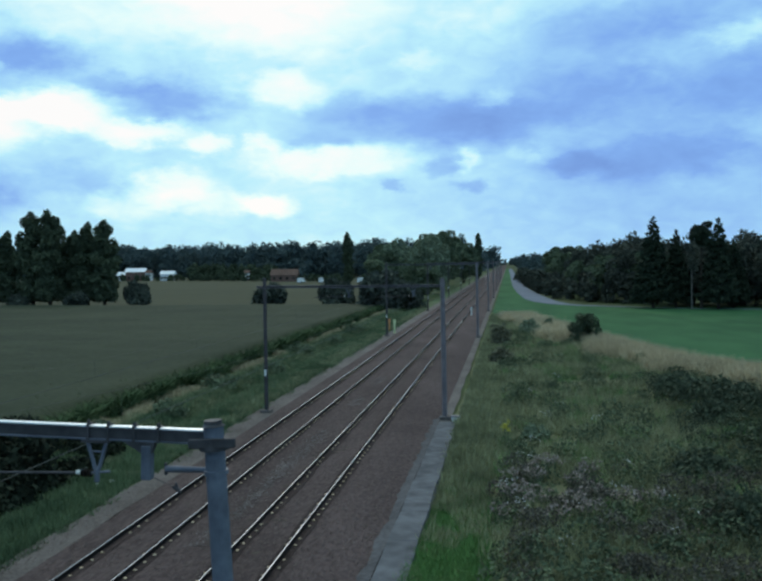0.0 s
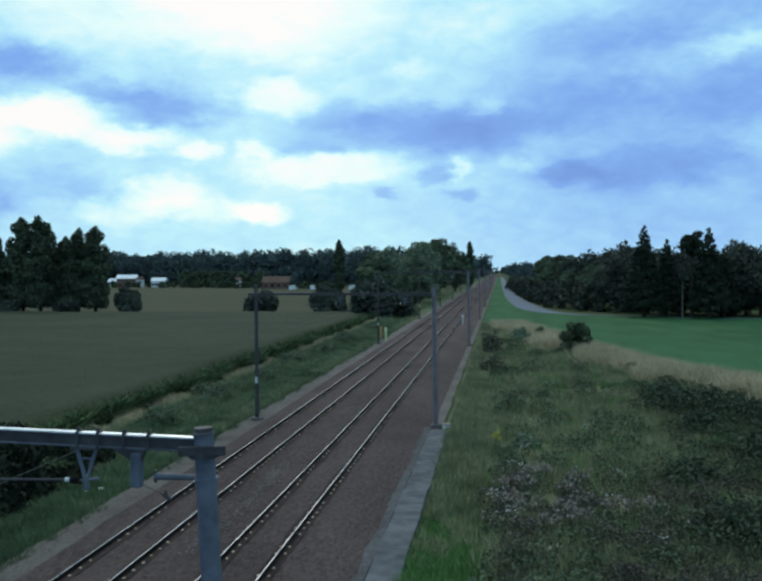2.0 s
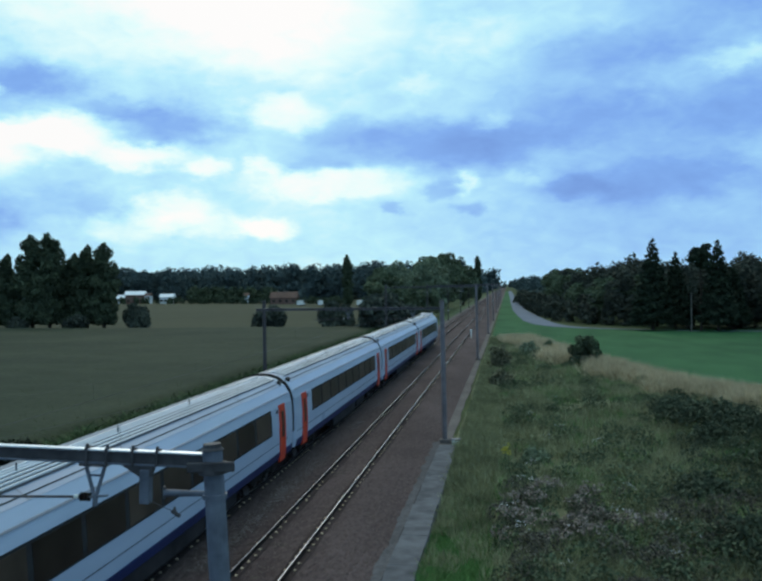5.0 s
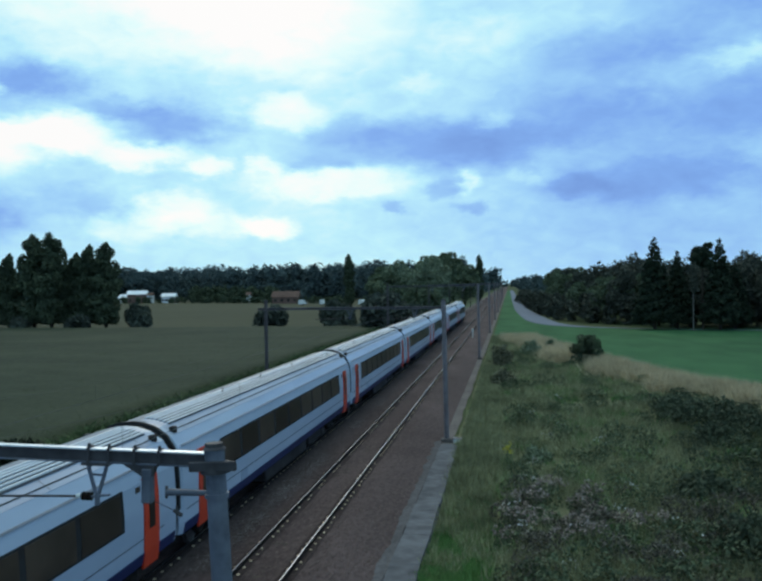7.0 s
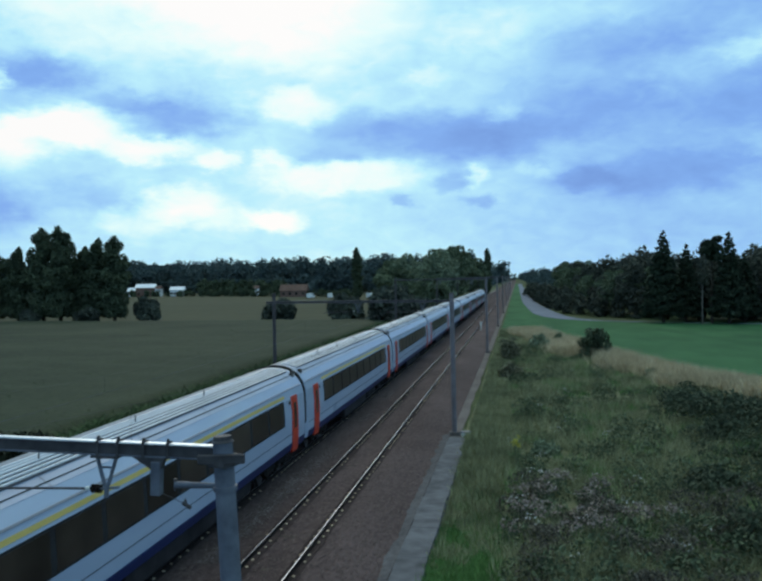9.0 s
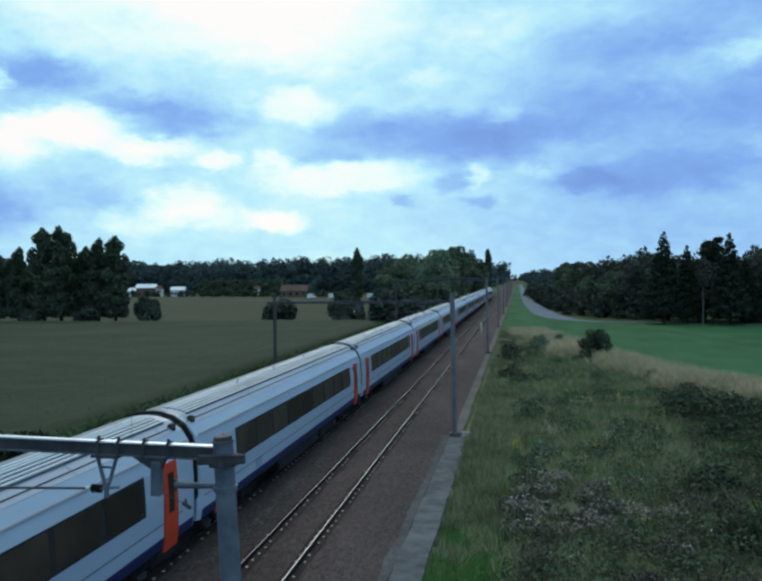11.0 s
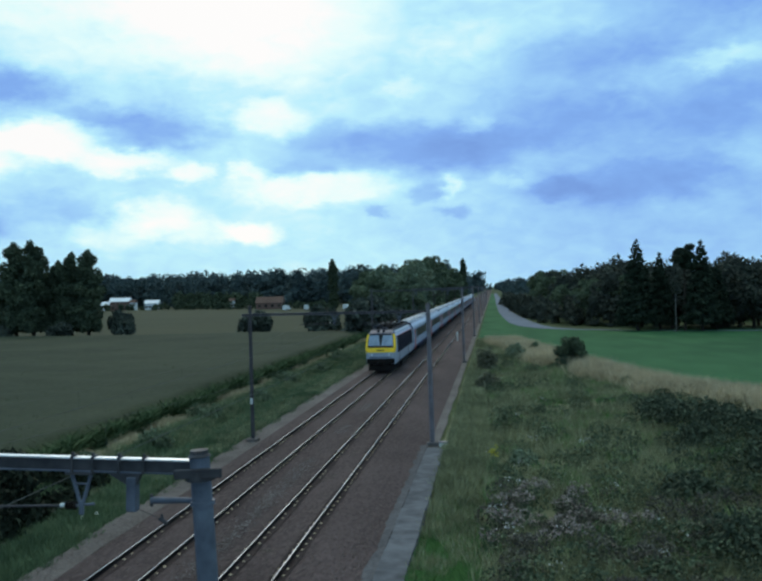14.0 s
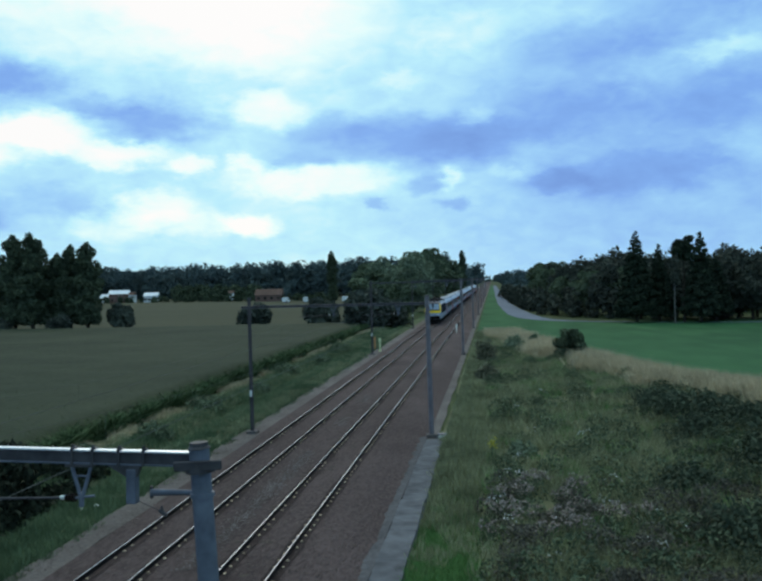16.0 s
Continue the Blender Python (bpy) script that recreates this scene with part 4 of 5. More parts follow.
def make_loco():
    """The locomotive; its cab that stays in sight is at the -y end."""
    c = tagged(new("electric_locomotive"), "light grey electric locomotive with yellow cab front and dark side grilles", "locomotive")
    e = 9.2
    half = [(1.30, 0.75), (1.42, 1.0), (1.44, 2.2), (1.40, 2.9), (1.30, 3.35), (1.05, 3.72), (0.7, 3.86), (0, 3.9)]

    def lring(y, sx=1.0, top=3.9):
        f = (top - 0.75) / 3.15
        h = [(x * sx, y, 0.75 + (z - 0.75) * f) for x, z in half]
        return h + [(-x, yy, z) for x, yy, z in reversed(h[:-1])]

    def front(s):
        return [lring(s * (e - 1.7)), lring(s * (e - 1.15), 0.995, 3.74), lring(s * (e - 0.75), 0.975, 3.42)]
    body = B()
    loft(body, list(reversed(front(-1)))[:3] + front(1))
    part("body", body, M["loco_grey"], c, "light grey painted body shell")
    for s in (-1, 1):                                    # cab fronts
        lower = B()
        ys = lambda d: s * (e - d)
        loft(lower, [[(1.40, ys(0.72), 0.75), (1.41, ys(0.72), 2.0), (-1.41, ys(0.72), 2.0), (-1.40, ys(0.72), 0.75)],
                     [(1.34, ys(0.12), 0.8), (1.36, ys(0.14), 1.98), (-1.36, ys(0.14), 1.98), (-1.34, ys(0.12), 0.8)],
                     [(1.1, ys(0.0), 0.85), (1.12, ys(0.02), 1.93), (-1.12, ys(0.02), 1.93), (-1.1, ys(0.0), 0.85)]])
        part("nose", lower, M["loco_grey"], c, "light grey lower nose")
        chin = B()
        loft(chin, [[(1.38, ys(0.5), 1.83), (1.38, ys(0.75), 2.32), (-1.38, ys(0.75), 2.32), (-1.38, ys(0.5), 1.83)],
                    [(1.37, ys(0.10), 1.85), (1.37, ys(0.25), 2.3), (-1.37, ys(0.25), 2.3), (-1.37, ys(0.10), 1.85)],
                    [(1.13, ys(-0.03), 1.87), (1.13, ys(0.11), 2.29), (-1.13, ys(0.11), 2.29), (-1.13, ys(-0.03), 1.87)]])
        part("yellow_chin", chin, M["yellow"], c, "yellow band under the windscreen")
        part("number_bar", box(B(), -0.35, 0.35, min(ys(0.0), ys(0.06)), max(ys(0.0), ys(0.06)), 2.02, 2.12), M["rubber"], c, "dark number bar")
        for k in (-1, 1):
            p = B()
            loft(p, [[(k * x, ys(d), z) for x, d in ((xo, d1 + 0.06), (xo + 0.012, d1 + 0.16), (xo, d1 + 0.5), (xo - 0.2, d1 + 0.5), (xi, d1 + 0.04), (xi + 0.04, d1))]
                     for z, xo, xi, d1 in ((1.95, 1.38, 1.24, 0.1), (2.05, 1.42, 1.22, 0.06), (2.4, 1.425, 1.21, 0.14), (2.75, 1.41, 1.2, 0.27), (3.1, 1.375, 1.17, 0.42), (3.4, 1.3, 1.12, 0.56), (3.54, 1.2, 1.08, 0.68))])
            part("cab_pillar", p, M["yellow" if s < 0 else "loco_grey"], c, "yellow cab corner pillar" if s < 0 else "grey cab corner pillar")
        dark = B()
        loft(dark, [[(1.22, ys(0.2), 2.3), (-1.22, ys(0.2), 2.3), (-1.22, ys(0.6), 2.3), (1.22, ys(0.6), 2.3)],
                    [(1.06, ys(0.66), 3.54), (-1.06, ys(0.66), 3.54), (-1.06, ys(0.98), 3.54), (1.06, ys(0.98), 3.54)]])
        part("screen_surround", dark, M["rubber"], c, "black windscreen surround")
        for k in (-1, 1):
            g = B()
            xa, xb = (0.05, 1.16)
            loft(g, [[(k * xa, ys(0.22), 2.48), (k * xb, ys(0.22), 2.48), (k * xb, ys(0.28), 2.48), (k * xa, ys(0.28), 2.48)],
                     [(k * (xa + 0.16), ys(0.58), 3.44), (k * (xb - 0.08), ys(0.58), 3.44), (k * (xb - 0.08), ys(0.64), 3.44), (k * (xa + 0.16), ys(0.64), 3.44)]])
            part("windscreen", g, M["screen"], c, "windscreen half, sky reflection in its pale colour")
            part("wiper", rod(B(), (k * 0.35, ys(0.16), 2.42), (k * 0.5, ys(0.34), 2.95), 0.015, seg=6), M["rubber"], c)
            hl = part("headlight", box(B(), k * 0.92 - 0.2, k * 0.92 + 0.2, min(ys(-0.02), ys(0.06)), max(ys(-0.02), ys(0.06)), 1.56, 1.77, 0.03), M["lamp_glass"], c, "clear headlight cluster")
            part("lens", rod(B(), (k * 0.98, ys(-0.02), 1.665), (k * 0.98, ys(-0.035), 1.665), 0.07, seg=14), M["rubber"], hl)
            bf = part("buffer", rod(B(), (k * 0.87, ys(0.05), 1.02), (k * 0.87, ys(-0.42), 1.02), 0.11, seg=14), M["under"], c, "dark side buffer")
            part("buffer_head", rod(B(), (k * 0.87, ys(-0.42), 1.02), (k * 0.87, ys(-0.47), 1.02), 0.24, 0.22, 18), M["under"], bf)
        br = B()
        loft(br, [[(1.1, ys(0.56), 3.54), (-1.1, ys(0.56), 3.54), (-1.1, ys(0.76), 3.46), (1.1, ys(0.76), 3.46)],
                  [(1.1, ys(0.8), 3.68), (-1.1, ys(0.8), 3.68), (-1.2, ys(0.95), 3.5), (1.2, ys(0.95), 3.5)],
                  [(1.06, ys(1.2), 3.8), (-1.06, ys(1.2), 3.8), (-1.26, ys(1.1), 3.55), (1.26, ys(1.1), 3.55)],
                  [(1.04, ys(1.8), 3.9), (-1.04, ys(1.8), 3.9), (-1.22, ys(1.8), 3.6), (1.22, ys(1.8), 3.6)]])
        part("cab_roof", br, M["loco_brow"], c, "dark blue grey cab roof")
        for k in (-1, 1):
            part("horn", rod(B(), (k * 0.25, ys(1.1), 3.84), (k * 0.25, ys(0.82), 3.8), 0.06, 0.12, 12), M["rubber"], c)
        part("bumper", box(B(), -1.3, 1.3, min(ys(-0.06), ys(0.2)), max(ys(-0.06), ys(0.2)), 0.84, 1.3, 0.04), M["under"], c, "dark buffer beam")
        part("dark_slot", box(B(), -1.0, 1.0, min(ys(-0.065), ys(0.0)), max(ys(-0.065), ys(0.0)), 1.40, 1.45), M["rubber"], c)
        part("snowplough", box(B(), -1.15, 1.15, min(ys(0.05), ys(0.25)), max(ys(0.05), ys(0.25)), 0.2, 0.72, 0.03), M["under"], c, "dark snow guard")
        part("coupling", box(B(), -0.14, 0.14, min(ys(-0.35), ys(0)), max(ys(-0.35), ys(0)), 0.72, 1.0, 0.03), M["under"], c)

    def lx(z):
        return float(np.interp(z, [p[1] for p in half[:5]], [p[0] for p in half[:5]]))
    for s in (-1, 1):
        g = B()
        zs = [1.72, 2.2, 2.6, 2.9, 3.25]
        loft(g, [[(s * (lx(z) + o), y, z) for z, o in [(z, 0.012) for z in zs] + [(z, -0.03) for z in reversed(zs)]] for y in (-7.35, 7.35)])
        grille = part("side_grille", g, M["loco_panel"], c, "dark violet grey side grille")
        for i in range(14):
            y = -7.2 + i * 1.07
            part("grille_frame", box(B(), *sorted((s * 1.40, s * (lx(2.4) + 0.022))), y, y + 0.05, 1.76, 2.6), M["rubber"], grille)
        st = B()
        loft(st, [[(s * (lx(3.26) + 0.014), y, 3.26), (s * (lx(3.3) + 0.014), y, 3.3), (s * 1.2, y, 3.3), (s * 1.2, y, 3.26)] for y in (-7.35, 7.35)])
        part("pinstripe", st, M["pink"], c, "thin red pinstripe")
        part("eave", box(B(), *sorted((s * 1.02, s * 1.22)), -7.2, 7.2, 3.5, 3.66, 0.03), M["loco_grey"], c, "pale grey roof edge")
        for yd in (-5.9, 2.6):
            part("ladder_recess", box(B(), *sorted((s * 1.38, s * 1.446)), yd, yd + 0.32, 0.95, 1.72), M["rubber"], c, "dark step recess")
            part("hand_rail", rod(B(), (s * 1.48, yd + 0.4, 1.0), (s * 1.48, yd + 0.4, 1.75), 0.02, seg=6), M["steel_bright"], c)
        part("skirt", box(B(), *sorted((s * 1.1, s * 1.36)), -2.6, 2.6, 0.25, 0.8, 0.05), M["under"], c, "dark underfloor transformer case")
    rng = random.Random(9)
    for i in range(26):                                  # small roof gear, busbars and cable loops
        x, y, w = rng.uniform(-0.85, 0.85), rng.uniform(-6.8, 6.6), rng.uniform(0.08, 0.3)
        part("roof_gear", box(B(), x - w, x + w, y - w, y + w, 3.9, 3.9 + rng.uniform(0.1, 0.4), 0.03), M[("under", "loco_roof", "case")[i % 3]], c)
    for x in (-0.7, 0.1, 0.62):
        part("busbar", rod(B(), (x, -5.0, 4.3), (x, 4.6, 4.26), 0.025, seg=6), M["groove"], c, "dull roof busbar")
    part("roof_well", box(B(), -1.0, 1.0, -7.6, 7.6, 3.74, 3.93, 0.03), M["loco_roof"], c, "dark roof well")
    for i, y in enumerate((-4.6, -3.1, -1.6, 0.2, 1.8, 3.2)):
        hh = rng.uniform(0.25, 0.5)
        part("roof_equipment", box(B(), -0.55, 0.55, y - 0.55, y + 0.5, 3.92, 3.92 + hh, 0.06), M["under"], c, "dark roof equipment case")
        for k in (-1, 1):
            part("roof_insulator", rod(B(), (k * 0.78, y, 3.9), (k * 0.78, y, 4.25), 0.07, 0.05, 10), M["insulator"], c)
    for yp, up in ((-5.9, False), (5.6, True)):
        p = B()
        top = 4.9 if up else 4.2
        for k in (-1, 1):
            rod(p, (k * 0.45, yp, 4.0), (k * 0.3, yp - 0.9, (4.0 + top) / 2 + (0.1 if up else 0)), 0.03, seg=6)
            rod(p, (k * 0.3, yp - 0.9, (4.0 + top) / 2 + (0.1 if up else 0)), (k * 0.25, yp + 0.3, top), 0.022, seg=6)
            rod(p, (k * 0.6, yp - 1.0, 4.0), (k * 0.6, yp + 1.0, 4.0), 0.04, seg=6)
        rod(p, (-0.8, yp + 0.2, top), (0.8, yp + 0.2, top), 0.03, seg=6)
        rod(p, (-0.8, yp + 0.5, top), (0.8, yp + 0.5, top), 0.03, seg=6)
        part("pantograph", p, M["under"], c, "dark pantograph, raised" if up else "dark pantograph, folded")
    part("underframe", box(B(), -1.2, 1.2, -8.6, 8.6, 0.55, 0.8), M["under"], c, "grimy dark underframe")
    for yy in (-5.6, 5.6):
        bogie(yy, c)
    return c


def build_train():
    first = "pale grey first class coach with orange doors and a yellow stripe"
    plain = "pale grey passenger coach with orange doors and dark window band"
    lead = make_coach("pale grey driving coach with rounded cab and yellow corners", driving=True)
    second = make_coach(plain)
    top = make_coach(first, first=True)
    train = [lead, second]
    for k in range(3, 13):
        if k == 8:
            train.append(top)
        else:
            train.append(copy_thing(top if k == 9 else second, Matrix.Identity(4)))
    train.append(make_loco())
    return train


TRAIN = build_train()


# ------------------------------------------------------------ trees
def make_tree(name, label, kind, h, w, leaf, n, seed, bark="bark", size=0.42, group="trees"):
    """A tapered trunk with limbs and a crown of many small leaf clumps."""
    rng = np.random.default_rng(seed)
    tree = tagged(new(name), label, "bush" if kind == "bush" else "tree", group)
    rows = []
    stem = B()
    if kind == "poplar":
        rod(stem, (0, 0, -0.3), (0.1, 0, h * 0.9), w * 0.055, w * 0.01, 9)
        for i in range(110):
            f = rng.uniform(0.0, 1.0)
            r = w * 0.5 * math.sqrt(max(0.05, 1 - abs((f - 0.4) / 0.64) ** 2.6))
            a = rng.uniform(0, 6.28)
            d = rng.uniform(0.1, 0.72) * r
            z = h * (0.09 + 0.86 * f)
            rows.append((math.cos(a) * d, math.sin(a) * d, z, 0.3 * r + 0.25, 0.3 * r + 0.25, 0.045 * h + 0.3))
            if i < 14:
                rod(stem, (0.05, 0, z * 0.8), (math.cos(a) * d, math.sin(a) * d, z), w * 0.016, w * 0.006, 5)
    elif kind == "broad":
        rod(stem, (0, 0, -0.3), (0.1, 0.05, h * 0.7), w * 0.035, w * 0.012, 9)
        for i in range(40):
            d3 = rng.normal(size=3)
            d3 /= np.linalg.norm(d3)
            k = rng.uniform(0.45, 0.95)
            x, y, z = d3[0] * w * 0.4 * k, d3[1] * w * 0.4 * k, h * 0.52 + d3[2] * h * 0.42 * k
            r = rng.uniform(0.1, 0.19) * w
            rows.append((x, y, max(h * 0.1, z), r, r, r * 0.85))
            if i < 14:
                rod(stem, (0, 0, h * 0.3), (x, y, z), w * 0.012, w * 0.004, 5)
    elif kind == "bush":
        for i in range(44):
            a, k = rng.uniform(0, 6.28), rng.uniform(0, 1) ** 0.5
            z = h * rng.uniform(0.12, 0.85) * (1 - 0.45 * k * k)
            r = rng.uniform(0.13, 0.2) * w
            rows.append((math.cos(a) * w * 0.34 * k, math.sin(a) * w * 0.36 * k, z, r, r, r * 0.8))
            if i < 9:
                rod(stem, (0, 0, -0.1), (rows[-1][0], rows[-1][1], z), 0.03 * w / 3, 0.01, 5)
    elif kind == "fir":
        rod(stem, (0, 0, -0.3), (0, 0, h * 0.98), w * 0.04, 0.03, 9)
        for i in range(60):
            f = (i + rng.uniform(0, 1)) / 60
            r = w * 0.5 * (1 - f) ** 0.85 + 0.15
            a = i * 2.4
            x, y, z = math.cos(a) * r * 0.62, math.sin(a) * r * 0.62, h * (0.1 + 0.88 * f)
            rows.append((x, y, z, r * 0.5, r * 0.5, 0.035 * h * (1.2 - f)))
            if i % 3 == 0:
                rod(stem, (0, 0, z + 0.2), (x * 1.3, y * 1.3, z - 0.1), 0.05, 0.015, 4)
    elif kind == "pine":
        rod(stem, (0, 0, -0.3), (0.2, 0, h * 0.93), w * 0.05, 0.06, 9)
        for i in range(17):
            a, k = rng.uniform(0, 6.28), rng.uniform(0, 1)
            z = h * rng.uniform(0.74, 0.97)
            x, y = math.cos(a) * w * 0.42 * k, math.sin(a) * w * 0.42 * k
            rows.append((x, y, z, 0.16 * w, 0.16 * w, 0.1 * w))
            rod(stem, (0.15, 0, z - 0.8), (x, y, z), 0.05, 0.02, 5)
    part("trunk", stem, M[bark], tree, "pale bark" if bark == "birch" else "")
    C = clump_points(rng, rows, n)
    keep = C[:, 2] > 0.05
    crown = new("crown", fast("crown", leaf_quads(C[keep], size, rng, 0.4), 4, M[leaf]))
    crown.parent = tree
    return tree


def at(x, y, turn=0.0, s=1.0, sz=1.0):
    return Matrix.LocRotScale((x, y, ground_z(x, y) - 0.05), Euler((0, 0, turn)), (s, s, s * sz))


def spread(tree, places):
    """Sets the tree at the first place and copies at the others: x, y, scale, stretch."""
    r = random.Random(len(places) * 7 + 1)
    made = []
    for i, (x, y, s, sz) in enumerate(places):
        m = at(x, y, r.uniform(0, 6.28), s, sz)
        if i == 0:
            tree.matrix_basis = m
            made.append(tree)
        else:
            c = copy_thing(tree, Matrix.Identity(4))
            c.matrix_basis = m
            made.append(c)
    return made


def far_wood(name, label, line, depth, h0, h1, n, leaf, seed, size=0.9, per=420, across=None):
    """A wood seen from afar: many crowns over a line of (x, y), in one mesh."""
    rng = np.random.default_rng(seed)
    line = np.asarray(line, float)
    seg = np.linalg.norm(np.diff(line, axis=0), axis=1)
    cum = np.concatenate([[0], np.cumsum(seg)])
    parts = []
    for i in range(n):
        d = rng.uniform(0, cum[-1])
        x, y = np.interp(d, cum, line[:, 0]), np.interp(d, cum, line[:, 1])
        b = rng.uniform(0, 1)
        x += rng.uniform(-0.3, 0.3) * depth if across is None else rng.uniform(*across)
        y += b * depth
        h = rng.uniform(h0, h1)
        w = h * rng.uniform(0.32, 0.5)
        rows = []
        for k in range(11):
            f = rng.uniform(0.02, 0.95)
            r = w * (0.5 + 0.5 * math.sin(math.pi * f ** 0.9)) * 0.62
            rows.append((x + rng.normal() * r * 0.5, y + rng.normal() * r * 0.5, h * f * 0.93 - 0.5, r * 0.7, r * 0.7, h * 0.13))
        C = clump_points(rng, rows, per)
        parts.append(leaf_quads(C[C[:, 2] > -0.6], size, rng, 0.3))
    return tagged(new(name, fast(name, np.concatenate(parts), 4, M[leaf])), label, "wood", kind="stuff")


def plant_trees():
    pop = make_tree("poplar_tree", "tall dark poplar tree at the edge of the maize field", "poplar", 18.0, 7.2, "leaf_dark", 17000, 11, size=0.34, group="poplar trees")
    spread(pop, [(-98.8, 169, 1.05, 1.05), (-94.4, 168, 1.05, 1.06), (-90.6, 171, 0.9, 0.98), (-86.6, 169, 0.95, 1.02), (-82.4, 168, 0.96, 1.03), (-104.6, 169, 0.92, 0.96),
                 (-110.2, 170, 0.85, 0.97), (-116, 172, 0.9, 0.9), (-123, 172, 0.95, 0.95), (-130, 175, 0.9, 0.9)])
    lone = make_tree("poplar_tree", "tall slender poplar standing alone before the woods", "poplar", 19.0, 4.2, "leaf_dark", 7000, 12, size=0.4, group="poplar trees")
    spread(lone, [(-56, 300, 1.0, 1.0), (-13.5, 390, 0.95, 1.15)])
    bush = make_tree("field_bush", "round dark bush at the edge of the field", "bush", 5.2, 7.0, "leaf_bush", 4200, 13, size=0.38, group="field bushes")
    spread(bush, [(-77, 172, 0.88, 1.35), (-45.5, 162, 1.05, 1.0), (-32, 160, 1.1, 1.15), (-22, 150, 1.35, 1.2), (-24, 162, 1.2, 1.25), (-18.5, 158, 1.0, 1.1), (-100, 166, 0.7, 0.9),
                  (-87, 165, 0.8, 0.9)])
    pale = make_tree("willow_tree", "broad grey green willow beside the railway", "broad", 15.0, 14.0, "leaf_pale", 10000, 14, size=0.42, group="trackside trees")
    spread(pale, [(-21, 228, 1.0, 1.0), (-34, 262, 0.95, 1.05)])
    mid = make_tree("oak_tree", "broad dark green tree beside the railway", "broad", 14.0, 12.0, "leaf_mid", 9000, 15, size=0.42, group="trackside trees")
    spread(mid, [(-19.5, 196, 0.75, 0.9), (-30, 210, 0.9, 0.95), (-20, 262, 1.1, 1.1), (-22, 300, 1.2, 1.2), (-30, 330, 1.2, 1.2), (-18, 350, 1.1, 1.1), (-46, 320, 1.1, 1.05),
                 (-40, 285, 1.0, 1.0), (16, 200, 0.66, 0.95), (20, 184, 0.72, 0.98), (14.5, 232, 0.8, 0.98), (18.5, 262, 0.95, 1.0), (17.5, 320, 1.0, 1.0), (24, 176, 0.78, 0.95)])
    dark = make_tree("beech_tree", "dark leafy tree at the edge of the wood", "broad", 11.5, 9.5, "leaf_wood", 9000, 16, size=0.38, group="wood edge trees")
    spread(dark, [(22.5, 174, 0.95, 1.0), (27, 165, 0.95, 1.0), (19.5, 192, 0.95, 1.0), (31.5, 160, 0.95, 0.95), (38.5, 157, 1.0, 0.98), (44, 155, 1.0, 1.02), (49, 153, 1.0, 1.0), (55, 152, 1.05, 1.0),
                  (34, 168, 1.05, 1.0), (41, 166, 1.05, 1.02), (24, 178, 1.0, 1.0), (62, 152, 1.0, 1.0), (17, 214, 0.95, 1.05), (16.5, 250, 1.05, 1.05), (28, 186, 1.1, 1.0), (47, 163, 1.0, 1.06)])
    fir = make_tree("fir_tree", "tall pointed dark fir rising above the wood", "fir", 14.6, 6.4, "needle", 7000, 17, size=0.34, group="firs of the wood")
    spread(fir, [(24.2, 152, 1.12, 0.98), (34.0, 148.5, 1.0, 1.06), (28.3, 154, 0.86, 1.1), (37.4, 153, 0.9, 0.9)])
    pine = make_tree("pine_tree", "tall pine with a bare stem and flat crown", "pine", 14.4, 5.0, "needle", 1200, 18, size=0.42, group="firs of the wood")
    spread(pine, [(31.4, 149, 1.0, 1.02)])
    birch = make_tree("birch_tree", "slender birch with a pale stem before the wood", "pine", 9.0, 1.9, "leaf_wood", 900, 19, bark="birch", size=0.3, group="wood edge trees")
    spread(birch, [(29.4, 146.5, 1.0, 1.0)])
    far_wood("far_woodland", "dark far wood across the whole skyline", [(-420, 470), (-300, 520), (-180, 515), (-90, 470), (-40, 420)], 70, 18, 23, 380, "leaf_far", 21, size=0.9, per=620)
    far_wood("field_hedge", "dark tall hedge of trees behind the far field", [(-176, 452), (-150, 440), (-118, 430)], 14, 6.5, 9.5, 60, "leaf_dark", 27, size=0.6, per=420)
    far_wood("garden_scrub", "dark scrub and garden shrubs before the houses", [(-215, 428), (-178, 428), (-120, 400), (-66, 372), (-40, 372)], 10, 1.8, 4.0, 150, "leaf_dark", 28, size=0.45, per=200)
    far_wood("woodland_beyond", "dark wood on the horizon, haze blue in its colour", [(-700, 800), (-300, 900), (-20, 900)], 120, 24, 30, 260, "leaf_far", 22, size=1.7, per=320)
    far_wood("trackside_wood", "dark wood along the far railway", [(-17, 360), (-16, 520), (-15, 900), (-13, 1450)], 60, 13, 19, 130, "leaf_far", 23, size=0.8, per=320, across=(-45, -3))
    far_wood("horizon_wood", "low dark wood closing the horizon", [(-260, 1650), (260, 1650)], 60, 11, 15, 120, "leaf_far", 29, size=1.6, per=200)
    far_wood("east_wood", "dark mixed wood beside the lane", [(20, 240), (26, 200), (60, 168), (130, 165)], 55, 11.2, 14.8, 170, "leaf_wood", 24, size=0.5, per=900, across=(0, 16))
    far_wood("wood_edge_scrub", "low dark scrub along the foot of the wood", [(5.2, 400), (6.6, 267), (8.6, 223), (10.6, 191), (14.5, 177), (20, 168), (29, 159), (44, 152), (70, 149), (120, 147)], 7, 3.0, 6.0, 150, "leaf_wood", 26, size=0.42, per=330, across=(-1.3, 3.2))
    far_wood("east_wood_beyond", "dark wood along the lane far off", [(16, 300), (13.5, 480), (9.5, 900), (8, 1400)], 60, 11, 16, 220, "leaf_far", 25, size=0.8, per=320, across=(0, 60))


